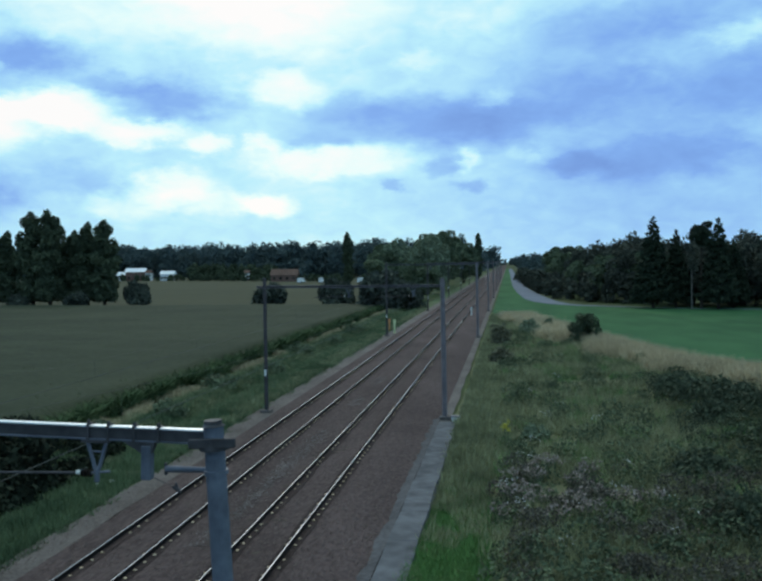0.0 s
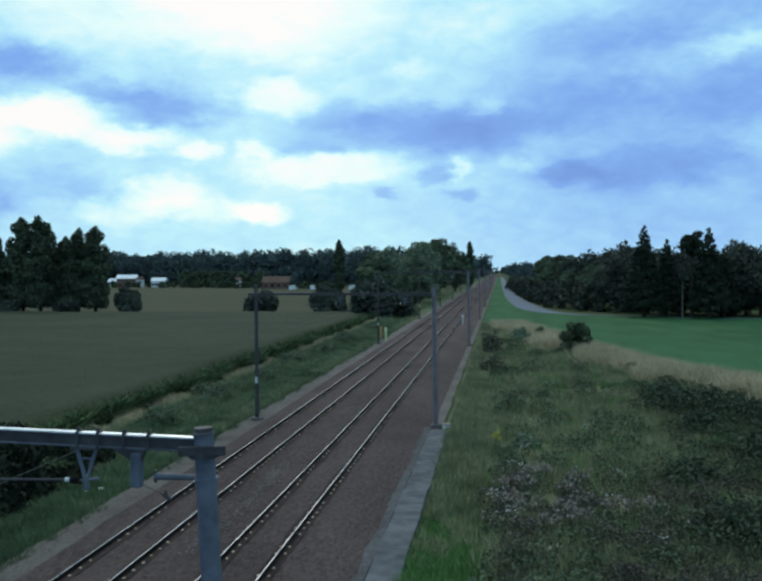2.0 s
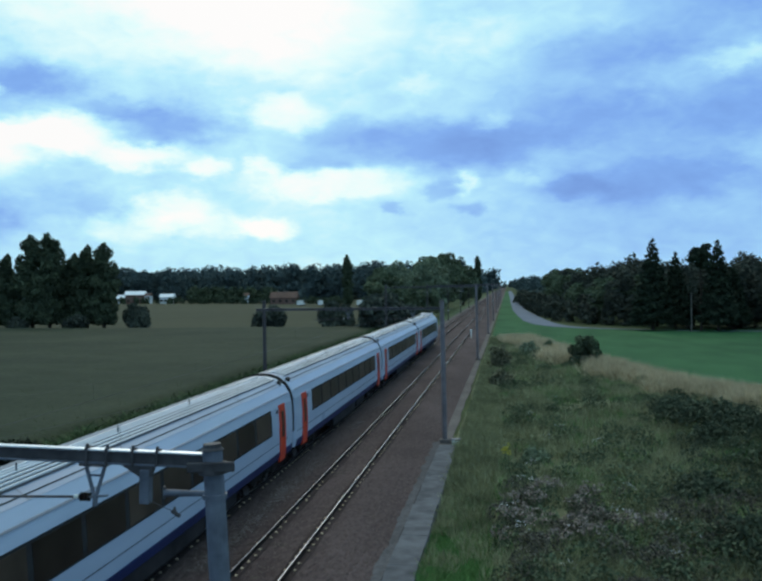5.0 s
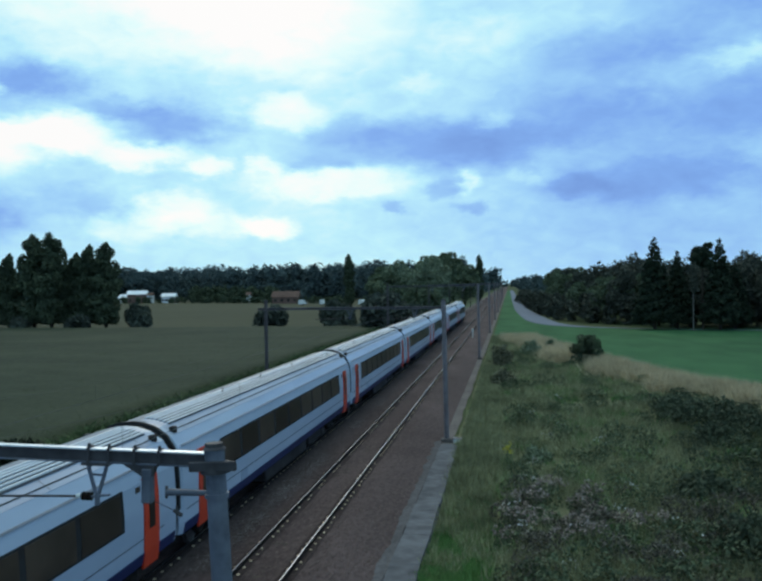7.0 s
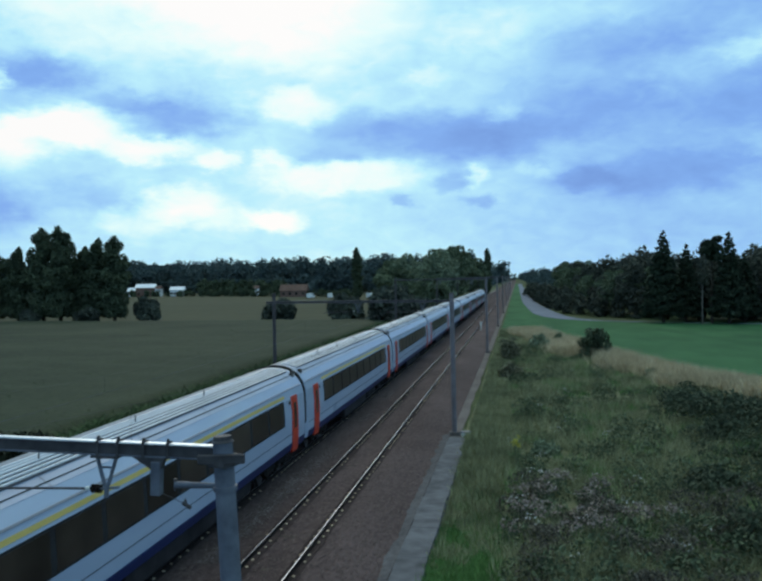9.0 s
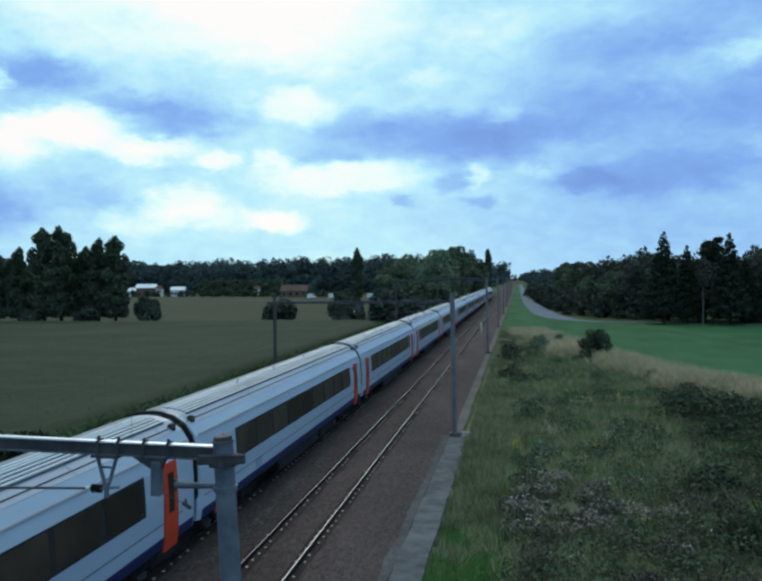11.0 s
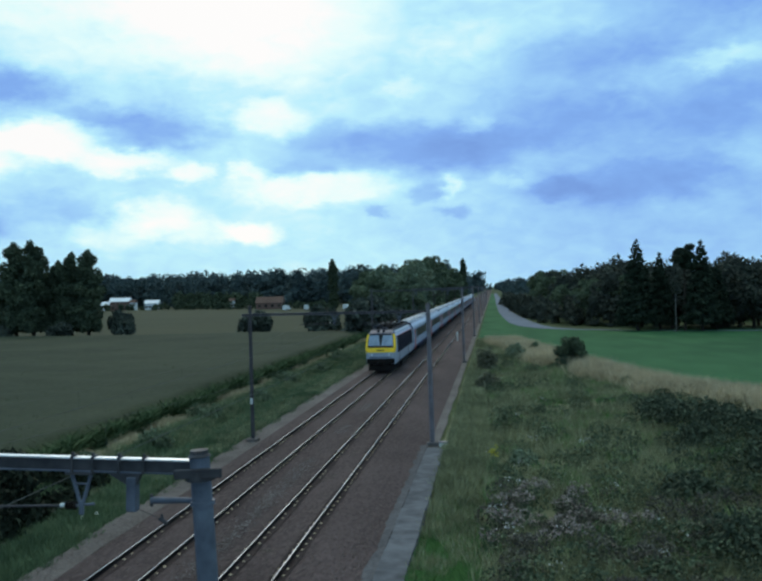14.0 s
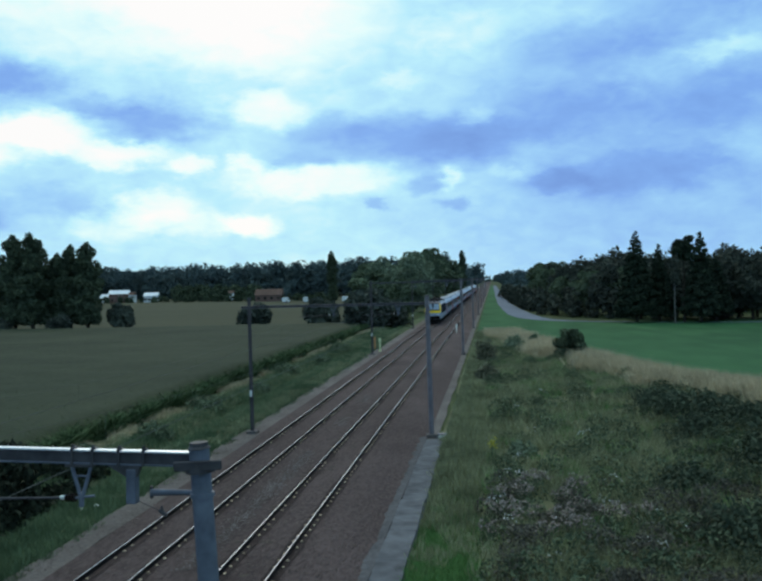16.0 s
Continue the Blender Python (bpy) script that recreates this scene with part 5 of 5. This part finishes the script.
plant_trees()


# ------------------------------------------------------------ crops and verges
def make_maize():
    rng = np.random.default_rng(31)
    top = 0.5
    xs = np.concatenate([np.arange(-22.0, -60, -1.2), np.arange(-60, -190, -5)])
    ys = np.concatenate([np.arange(20, 110, 1.4), np.arange(110, 154, 3.0)])
    verts, faces, n = [], [], len(xs)
    for y in ys:
        for i, x in enumerate(xs):
            z = top + rng.uniform(-0.1, 0.08)
            if i == 0:
                z = -0.7
            verts.append((x + (rng.uniform(-0.25, 0.25) if i < 12 else 0), y, z))
    for j in range(len(ys) - 1):
        faces += [(j * n + i, j * n + i + 1, (j + 1) * n + i + 1, (j + 1) * n + i) for i in range(n - 1)]
    m = len(verts)
    for i, x in enumerate(xs):                       # far end of the crop
        verts.append((x, ys[-1] + 0.5, -0.6))
    j = len(ys) - 1
    faces += [(j * n + i, j * n + i + 1, m + i + 1, m + i) for i in range(n - 1)]
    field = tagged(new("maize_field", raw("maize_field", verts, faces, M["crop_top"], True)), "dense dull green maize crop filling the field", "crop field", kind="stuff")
    k = 26000
    y = 20 + 132 * rng.uniform(0, 1, k) ** 1.25
    x = -21.9 - 110 * rng.uniform(0, 1, k) ** 1.6
    P = np.stack([x, y, np.full(k, top - 0.2)], 1)
    V = blades(P, 0.24, 0.04, rng, 0.8)
    e = 16000                                        # the ragged edge of the crop
    Q = np.stack([-21.6 - rng.exponential(0.25, e), 20 + 132 * rng.uniform(0, 1, e) ** 1.3, rng.uniform(-0.6, top - 0.35, e)], 1)
    Q[:, 0] += 0.45 * np.sin(Q[:, 1] * 0.9) * np.sin(Q[:, 1] * 0.37 + 1)
    tagged(new("maize_edge", fast("maize_edge", blades(Q, 0.5, 0.07, rng, 1.1), 3, M["crop_edge"])), "fresh green maize plants along the ragged crop edge", "crop", kind="stuff")
    tagged(new("maize_leaves", fast("maize_leaves", V, 3, M["crop"])), "long ragged maize leaves over the field", "crop", kind="stuff")


def zs_of(P):
    return np.array([ground_z(x, y) for x, y in P])


def tufts(name, label, x0, x1, y0, y1, n, height, width, mat, seed, per=6, power=1.3, lean=0.35, keep=None, category="grass"):
    rng = np.random.default_rng(seed)
    C = np.stack([rng.uniform(x0, x1, n), y0 + (y1 - y0) * rng.uniform(0, 1, n) ** power], 1)
    if keep:
        C = C[np.array([keep(x, y) for x, y in C])]
    C = np.repeat(C, per, 0) + rng.normal(size=(len(C) * per, 2)) * height * 0.22
    P = np.column_stack([C, zs_of(C)])
    return tagged(new(name, fast(name, blades(P, height, width, rng, lean), 3, M[mat])), label, category, kind="stuff")


def edge_x(y):
    return float(np.interp(y, [20, 44, 52, 60, 72, 92, 127, 190], [28, 18, 16, 14.2, 12, 7.6, 1.6, -0.5]))


def patch(x, y, f=0.35, s=0.0):
    return noise.noise(Vector((x * f, y * f * 0.6, s)))


def grow_verges():
    tufts("bank_grass", "long mixed grass on the weedy bank", -2.55, 17, 18, 125, 30000, 0.5, 0.022, "blade", 41, 6, 1.5, keep=lambda x, y: x < edge_x(y) and patch(x, y) > -0.28 and (x > -0.5 + 0.9 * patch(x, y, 0.7, 9) or y > 31 + 9 * patch(x, y, 0.8, 6)))
    tufts("lawn_strip", "short fresh green grass beside the cable trough", -3.0, -0.3, 14, 46, 14000, 0.24, 0.02, "blade_fresh", 42, 6, 1.5, keep=lambda x, y: (x > -2.64 or x > -2.92 + 0.035 * (y - 20) + 0.25 * patch(x, y, 1.2, 40)) and x < -0.45 - 0.02 * (y - 22) + 0.9 * patch(x, y, 0.6, 3) and patch(x, y, 0.8, 31) > (y - 31) / 8)
    tufts("olive_strip", "muted olive grass along the edge of the ballast", -2.6, -0.7, 24, 135, 11000, 0.34, 0.024, "blade", 59, 6, 1.2, keep=lambda x, y: patch(x, y, 0.8, 31) < (y - 26) / 9)
    tufts("trough_fringe", "uneven grass fringe hanging over the cable trough", -2.85, -2.45, 12, 48, 2600, 0.2, 0.02, "blade", 57, 6, 1.1, keep=lambda x, y: patch(x, y, 0.9, 8) > -0.05 + 0.6 * (-2.55 - x))
    tufts("dry_grass", "tall straw coloured dry grass along the meadow edge", -1.2, 20, 42, 128, 64000, 1.05, 0.034, "straw", 43, 5, 1.0, keep=lambda x, y: -2.7 + 3.0 * patch(x, y, 0.4, 5) < x - edge_x(y) < 1.7 + patch(x, y, 0.5, 12))
    tufts("west_verge_grass", "green grass beside the western walkway", -16.4, -14.1, 20, 120, 11000, 0.3, 0.02, "blade_west", 44, 6, 1.4)
    tufts("ditch_grass", "rank grass and weeds along the ditch", -19.8, -15.4, 20, 150, 20000, 0.4, 0.028, "blade_west", 45, 6, 1.4)
    tufts("far_verge_grass", "pale olive grass on the western verge", -20.6, -14.2, 42, 150, 22000, 0.34, 0.034, "blade", 48, 5, 1.1, keep=lambda x, y: patch(x, y, 0.5, 14) > -0.22)
    tufts("edge_tufts", "ragged grass tufts creeping over the gravel", -14.6, -13.7, 18, 110, 2600, 0.22, 0.022, "blade_west", 49, 6, 1.4, keep=lambda x, y: patch(x, y, 0.6, 4) > -0.05)
    tufts("ditch_straw", "pale dry grass along the ditch", -21.5, -19.9, 24, 150, 4200, 0.42, 0.024, "straw", 46, 6, 1.4, keep=lambda x, y: patch(x, y, 0.5, 2) > 0.02)
    tufts("fresh_patches", "patches of fresh green grass on the bank", -0.6, 11, 20, 95, 9000, 0.4, 0.022, "blade_fresh", 58, 6, 1.4, keep=lambda x, y: x < edge_x(y) - 1.5 and patch(x, y, 0.45, 17) > 0.1)
    # broad weeds in clumps
    rng = np.random.default_rng(51)
    rows = []
    while len(rows) < 420:
        y = 20 + 80 * rng.uniform() ** 1.5
        x = rng.uniform(-0.6, 15)
        if x > edge_x(y) - 0.4 or patch(x, y, 0.3, 7) < -0.05:
            continue
        r = rng.uniform(0.25, 0.75)
        rows.append((x, y, ground_z(x, y) + r * 0.5, r, r, r * rng.uniform(0.6, 1.0)))
    C = clump_points(rng, rows, 60000)
    tagged(new("bank_weeds", fast("bank_weeds", leaf_quads(C, 0.075, rng), 4, M["weed"])), "leafy green weeds in clumps on the bank", "weeds", kind="stuff")
    rows = []
    while len(rows) < 110:
        x, y = rng.uniform(-0.6, 9.0), rng.uniform(21.5, 34)
        if patch(x, y, 0.3, 11) < -0.12 or x < -0.2 + 0.2 * math.sin(y):
            continue
        r = rng.uniform(0.25, 0.6)
        rows.append((x, y, ground_z(x, y) + r * 0.6, r, r, r * rng.uniform(0.7, 1.1)))
    C = clump_points(rng, rows, 24000)
    low = []
    while len(low) < 300:
        y = rng.uniform(21, 60)
        x = rng.uniform(5.5 + 0.05 * y, 19)
        if x > edge_x(y) - 1.6 or patch(x, y, 0.3, 19) < -0.2:
            continue
        r = rng.uniform(0.3, 0.7)
        low.append((x, y, ground_z(x, y) + r * 0.4, r, r, r * 0.7))
    D = clump_points(rng, low, 48000)
    tagged(new("bramble_scrub", fast("bramble_scrub", leaf_quads(D, 0.07, rng), 4, M["leaf_bramble"])), "low dark bramble scrub spreading over the bank", "scrub", kind="stuff")
    tagged(new("withered_weeds", fast("withered_weeds", leaf_quads(C, 0.06, rng), 4, M["weed_brown"])), "withered brown weeds among the thistles", "weeds", kind="stuff")


def make_shrub(name, label, x, y, h, w, leaf, n, seed, size):
    s = make_tree(name, label, "bush", h, w, leaf, n, seed, size=size, group="bank shrubs")
    s.matrix_basis = at(x, y)
    return s


def plant_shrubs():
    make_shrub("dark_shrub", "round dark shrub standing in the dry grass", 7.4, 87.5, 3.6, 3.4, "leaf_dark", 3600, 61, 0.15)
    make_shrub("brown_shrub", "brownish scrub beside the ballast", -0.9, 86, 2.6, 2.6, "scrub_olive", 1800, 62, 0.16)
    make_shrub("brown_shrub", "low scrub beside the ballast", -0.6, 70, 1.6, 2.2, "scrub_olive", 1600, 63, 0.15)
    make_shrub("pale_shrub", "pale green shrub in dry grass", 2.4, 100, 1.8, 3.0, "leaf_pale", 1600, 64, 0.16)
    make_shrub("green_shrub", "green shrub in dry grass", 4.6, 104, 1.9, 1.6, "leaf_mid", 1200, 65, 0.16)
    make_shrub("bramble", "dark bramble thicket on the mound", 10.6, 47, 0.9, 5.0, "leaf_bramble", 3600, 66, 0.12)
    make_shrub("bramble", "dark bramble thicket low on the bank", 11.5, 36, 1.3, 5.0, "leaf_bramble", 3600, 67, 0.12)
    make_shrub("bramble", "tangled dark bramble on the bank", 8.0, 27, 1.0, 4.5, "leaf_bramble", 3600, 68, 0.10)
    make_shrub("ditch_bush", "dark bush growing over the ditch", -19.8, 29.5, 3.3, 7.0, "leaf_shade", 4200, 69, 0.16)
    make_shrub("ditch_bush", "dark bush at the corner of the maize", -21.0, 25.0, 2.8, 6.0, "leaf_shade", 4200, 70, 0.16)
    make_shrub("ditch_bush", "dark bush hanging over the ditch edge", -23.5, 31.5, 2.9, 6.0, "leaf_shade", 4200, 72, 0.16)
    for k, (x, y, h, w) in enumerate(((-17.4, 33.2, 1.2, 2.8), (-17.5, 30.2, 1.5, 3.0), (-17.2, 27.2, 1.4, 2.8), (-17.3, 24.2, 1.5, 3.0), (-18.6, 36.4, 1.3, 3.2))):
        make_shrub("ditch_bush", "low scrub filling the ditch, shade in its leaf colour", x, y, h, w, "leaf_shade", 2200, 140 + k, 0.13)
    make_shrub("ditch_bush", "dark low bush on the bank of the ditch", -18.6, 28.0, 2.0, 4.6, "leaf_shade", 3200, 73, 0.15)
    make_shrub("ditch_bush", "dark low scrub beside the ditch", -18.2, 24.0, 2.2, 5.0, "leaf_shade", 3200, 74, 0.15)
    for k, (x, y, h, w) in enumerate(((-19.6, 39, 1.0, 2.6), (-18.9, 46, 0.9, 2.4), (-19.4, 56, 1.1, 3.0), (-18.4, 66, 0.9, 2.6), (-19.2, 78, 1.1, 3.0), (-18.3, 90, 1.0, 2.8), (-18.8, 104, 1.2, 3.2))):
        make_shrub("verge_scrub", "low grey green scrub along the ditch", x, y, h, w, "leaf_mid", 1300, 120 + k, 0.12)
    for k, (x, y, h, w) in enumerate(((10.5, 31, 1.1, 4.0), (13.5, 40, 1.3, 5.0), (8.6, 23.4, 0.9, 3.6), (11.4, 44, 1.0, 4.2), (9.8, 42, 1.0, 3.6), (12.8, 42, 1.1, 4.4), (7.0, 33, 0.8, 3.0), (9.4, 51, 1.0, 4.0))):
        make_shrub("bramble", "dark tangled bramble thicket on the bank", x, y, h, w, "leaf_bramble", 2600, 100 + k, 0.11)
    make_shrub("goldenrod_clump", "pale green leafy clump on the bank", 1.2, 41, 0.9, 1.6, "leaf_pale", 900, 71, 0.08)


def make_flower(name, label, x, y, h, heads, mat, seed, spreadr=0.35, head=0.035):
    """A stand of thin stems with seed heads."""
    rng = np.random.default_rng(seed)
    ob = tagged(new(name), label, "flowers", "flowering weeds on the bank")
    stems, blooms = B(), []
    for i in range(heads):
        a, r = rng.uniform(0, 6.28), spreadr * rng.uniform(0, 1) ** 0.5
        hx, hy, hz = math.cos(a) * r, math.sin(a) * r, h * rng.uniform(0.75, 1.1)
        rod(stems, (hx * 0.5, hy * 0.5, 0), (hx, hy, hz), 0.008, 0.005, 4)
        for k in range(7):
            blooms.append((hx + rng.normal() * head, hy + rng.normal() * head, hz + rng.normal() * head * 0.7))
    tagged(part("foliage", stems, M["weed"], ob), kind="stuff")
    b = new("bloom", fast("bloom", leaf_quads(np.array(blooms), head, rng), 4, M[mat]))
    b.parent = ob
    tagged(b, kind="stuff")
    ob.location = (x, y, ground_z(x, y))
    return ob


def plant_flowers():
    a = make_flower("thistle_stand", "faded mauve thistle stand with pale seed heads", 0.0, 29.0, 0.8, 22, "bloom_mauve", 81, 0.5, 0.05)
    b = make_flower("seed_heads", "pale white seed heads on thin stems", 0.2, 27.6, 0.75, 9, "bloom_white", 82, 0.4, 0.026)
    rng = random.Random(83)
    spots = [(0.4, 30), (0.9, 31.2), (1.2, 32.6), (0.2, 31.5), (1.9, 28.2), (2.1, 31), (-0.2, 27.4), (2.3, 27.2), (3.0, 29.8), (1.6, 33.5), (3.8, 28.6), (0.7, 28.4), (4.6, 29.4), (2.7, 32.8), (1.4, 26.6)]
    for x, y in spots:
        c = copy_thing(a, Matrix.Identity(4))
        c.matrix_basis = at(x + rng.uniform(-0.2, 0.2), y, rng.uniform(0, 6), rng.uniform(0.8, 1.2))
    for x, y in [(0.0, 29.6), (2.0, 27.8), (2.2, 28.3), (3.6, 30.2), (4.4, 34), (1.8, 45), (2.6, 47), (0.5, 33.4), (5.2, 29.5), (1.0, 38.5), (6.2, 33), (4.2, 42), (-0.3, 42), (3.0, 60), (1.2, 52), (5.6, 27.6), (4.5, 25.6), (1.5, 24.6)]:
        c = copy_thing(b, Matrix.Identity(4))
        c.matrix_basis = at(x, y, rng.uniform(0, 6), rng.uniform(0.7, 1.2))
    y = make_flower("yellow_flowers", "tall yellow flower spikes on the bank", -0.15, 37.2, 1.3, 14, "bloom_yellow", 84, 0.28, 0.05)


# ------------------------------------------------------------ far buildings and small posts
def make_house(name, label, x, y, w, d, hw, hr, wall, roof, turn=0.0, windows=3):
    ob = tagged(new(name), label, "house")
    part("wall", box(B(), -w / 2, w / 2, -d / 2, d / 2, 0, hw), M[wall], ob)
    r = B()
    loft(r, [[(sx * (w / 2 + 0.4), -d / 2 - 0.4, hw - 0.1), (sx * (w / 2 + 0.4), 0, hw + hr), (sx * (w / 2 + 0.4), d / 2 + 0.4, hw - 0.1)] for sx in (-1, 1)])
    part("roof", r, M[roof], ob)
    for i in range(windows):
        xx = -w / 2 + w * (i + 0.5) / windows
        part("window", box(B(), xx - 0.6, xx + 0.6, -d / 2 - 0.04, -d / 2 + 0.02, 1.0, 2.2), M["window"], ob)
    ob.location, ob.rotation_euler = (x, y, ground_z(x, y)), (0, 0, turn)
    return ob


def make_van(x, y, turn):
    ob = tagged(new("white_van"), "white van parked before the far houses", "van", "parked vans")
    b = B()
    loft(b, [[(-2.4, s * 0.95, 0.4), (2.4, s * 0.95, 0.4), (2.4, s * 0.95, 1.1), (1.7, s * 0.85, 1.2), (1.2, s * 0.85, 2.2), (-2.4, s * 0.85, 2.2)] for s in (-1, 1)])
    part("body", b, M["white_wall"], ob)
    part("side_window", box(B(), 0.2, 1.3, -0.97, -0.9, 1.3, 1.9), M["window"], ob)
    for wx in (-1.5, 1.5):
        for wy in (-0.9, 0.9):
            part("wheel", rod(B(), (wx, wy - 0.1, 0.36), (wx, wy + 0.1, 0.36), 0.36, seg=14), M["rubber"], ob)
    ob.location, ob.rotation_euler = (x, y, ground_z(x, y)), (0, 0, turn)


def make_post(name, label, x, y, h, mat, r=0.06):
    ob = tagged(new(name), label, "post", "trackside posts")
    part("shaft", rod(B(), (0, 0, -0.2), (0, 0, h), r, r, 10), M[mat], ob)
    part("top_plate", box(B(), -r * 1.6, r * 1.6, -0.03, 0.03, h * 0.72, h, 0.01), M[mat], ob)
    ob.location = (x, y, ground_z(x, y) if x > -3.5 or x < -13 else -0.3)


def build_far():
    make_house("farm_shed", "low farm shed with a pale sheet roof", -197.5, 440, 10, 7, 4.8, 2.0, "brick", "pale_roof", 0.25)
    make_house("white_house", "small white house among the trees", -206, 442, 4.5, 6, 3.0, 1.8, "white_wall", "pale_roof", 0.2, 1)
    make_house("white_house", "small white gabled house by the field", -188.6, 436, 2.6, 5, 4.2, 1.4, "white_wall", "tile_roof", 0.1, 1)
    make_house("white_house", "long white house by the field", -178, 436, 6.8, 6, 3.6, 1.6, "white_wall", "pale_roof", 0.15, 4)
    make_house("white_house", "white gable end among dark trees", -131, 424, 1.8, 4, 4.0, 1.2, "white_wall", "tile_roof", 0.1, 1)
    make_house("brick_house", "brick house with a brown tiled roof", -103, 392, 12, 8, 3.1, 2.7, "brick", "tile_roof", 0.1, 4)
    for x, y, t in ((-87, 358, 1.4), (-78.5, 358, 1.7), (-60.5, 352, 1.5)):
        make_van(x, y, t)
    make_post("marker_post", "white trackside marker post", -5.5, 128, 1.4, "post_white", 0.075)
    make_post("marker_post", "pale yellow trackside marker post", -13.25, 100, 1.7, "post_yellow", 0.1)
    make_post("marker_post", "short orange trackside marker", -14.25, 103, 1.6, "post_orange", 0.08)
    for x, y, k in ((-15.1, 31.0, 0.6), (-15.5, 30.6, 0.5), (-15.9, 25.2, 0.5)):
        st = tagged(new("marker_stone"), "small white painted stone in the verge", "stone", "white stones in the verge")
        b = box(B(), -0.13 * k, 0.13 * k, -0.1, 0.1, 0, 0.3 * k, 0.04)
        part("block", b, M["post_white"], st)
        st.location = (x, y, ground_z(x, y) + 0.02)
    j = tagged(new("junction_box"), "small white trackside box at the foot of the mast", "box")
    part("case", box(B(), -0.22, 0.22, -0.15, 0.15, 0, 0.28, 0.03), M["post_white"], j)
    part("cover", box(B(), -0.26, 0.26, -0.19, 0.19, 0.28, 0.33, 0.02), M["steel"], j)
    j.location = (-2.75, 44.6, ground_z(-2.75, 44.6))


make_maize()
grow_verges()
plant_shrubs()
plant_flowers()
build_far()
make_trough()
make_sleepers()


# ------------------------------------------------------------ what moves
UNEVEN = {3.5: 0.12, 6.5: -0.1, 7.0: -0.28, 8.5: -0.28, 12.0: -0.15}      # small swings of its speed


def train_front(t):
    """Where the leading end of the train is, in metres along the track."""
    late = max(0.0, t - 12.5)
    return 82.4 + 33.1 * (t - 4.0) + 0.75 * late + 0.4 * late * late + UNEVEN.get(t, 0.0)


def motions():
    steps = [0.5 * i for i in range(33)]
    for k, ob in enumerate(TRAIN):
        middle = LEN / 2 + LEN * k if k < 12 else LEN * 12 + 9.6
        walk(ob, [(t, pose(X1, train_front(t) - middle, 0)) for t in steps])


motions()
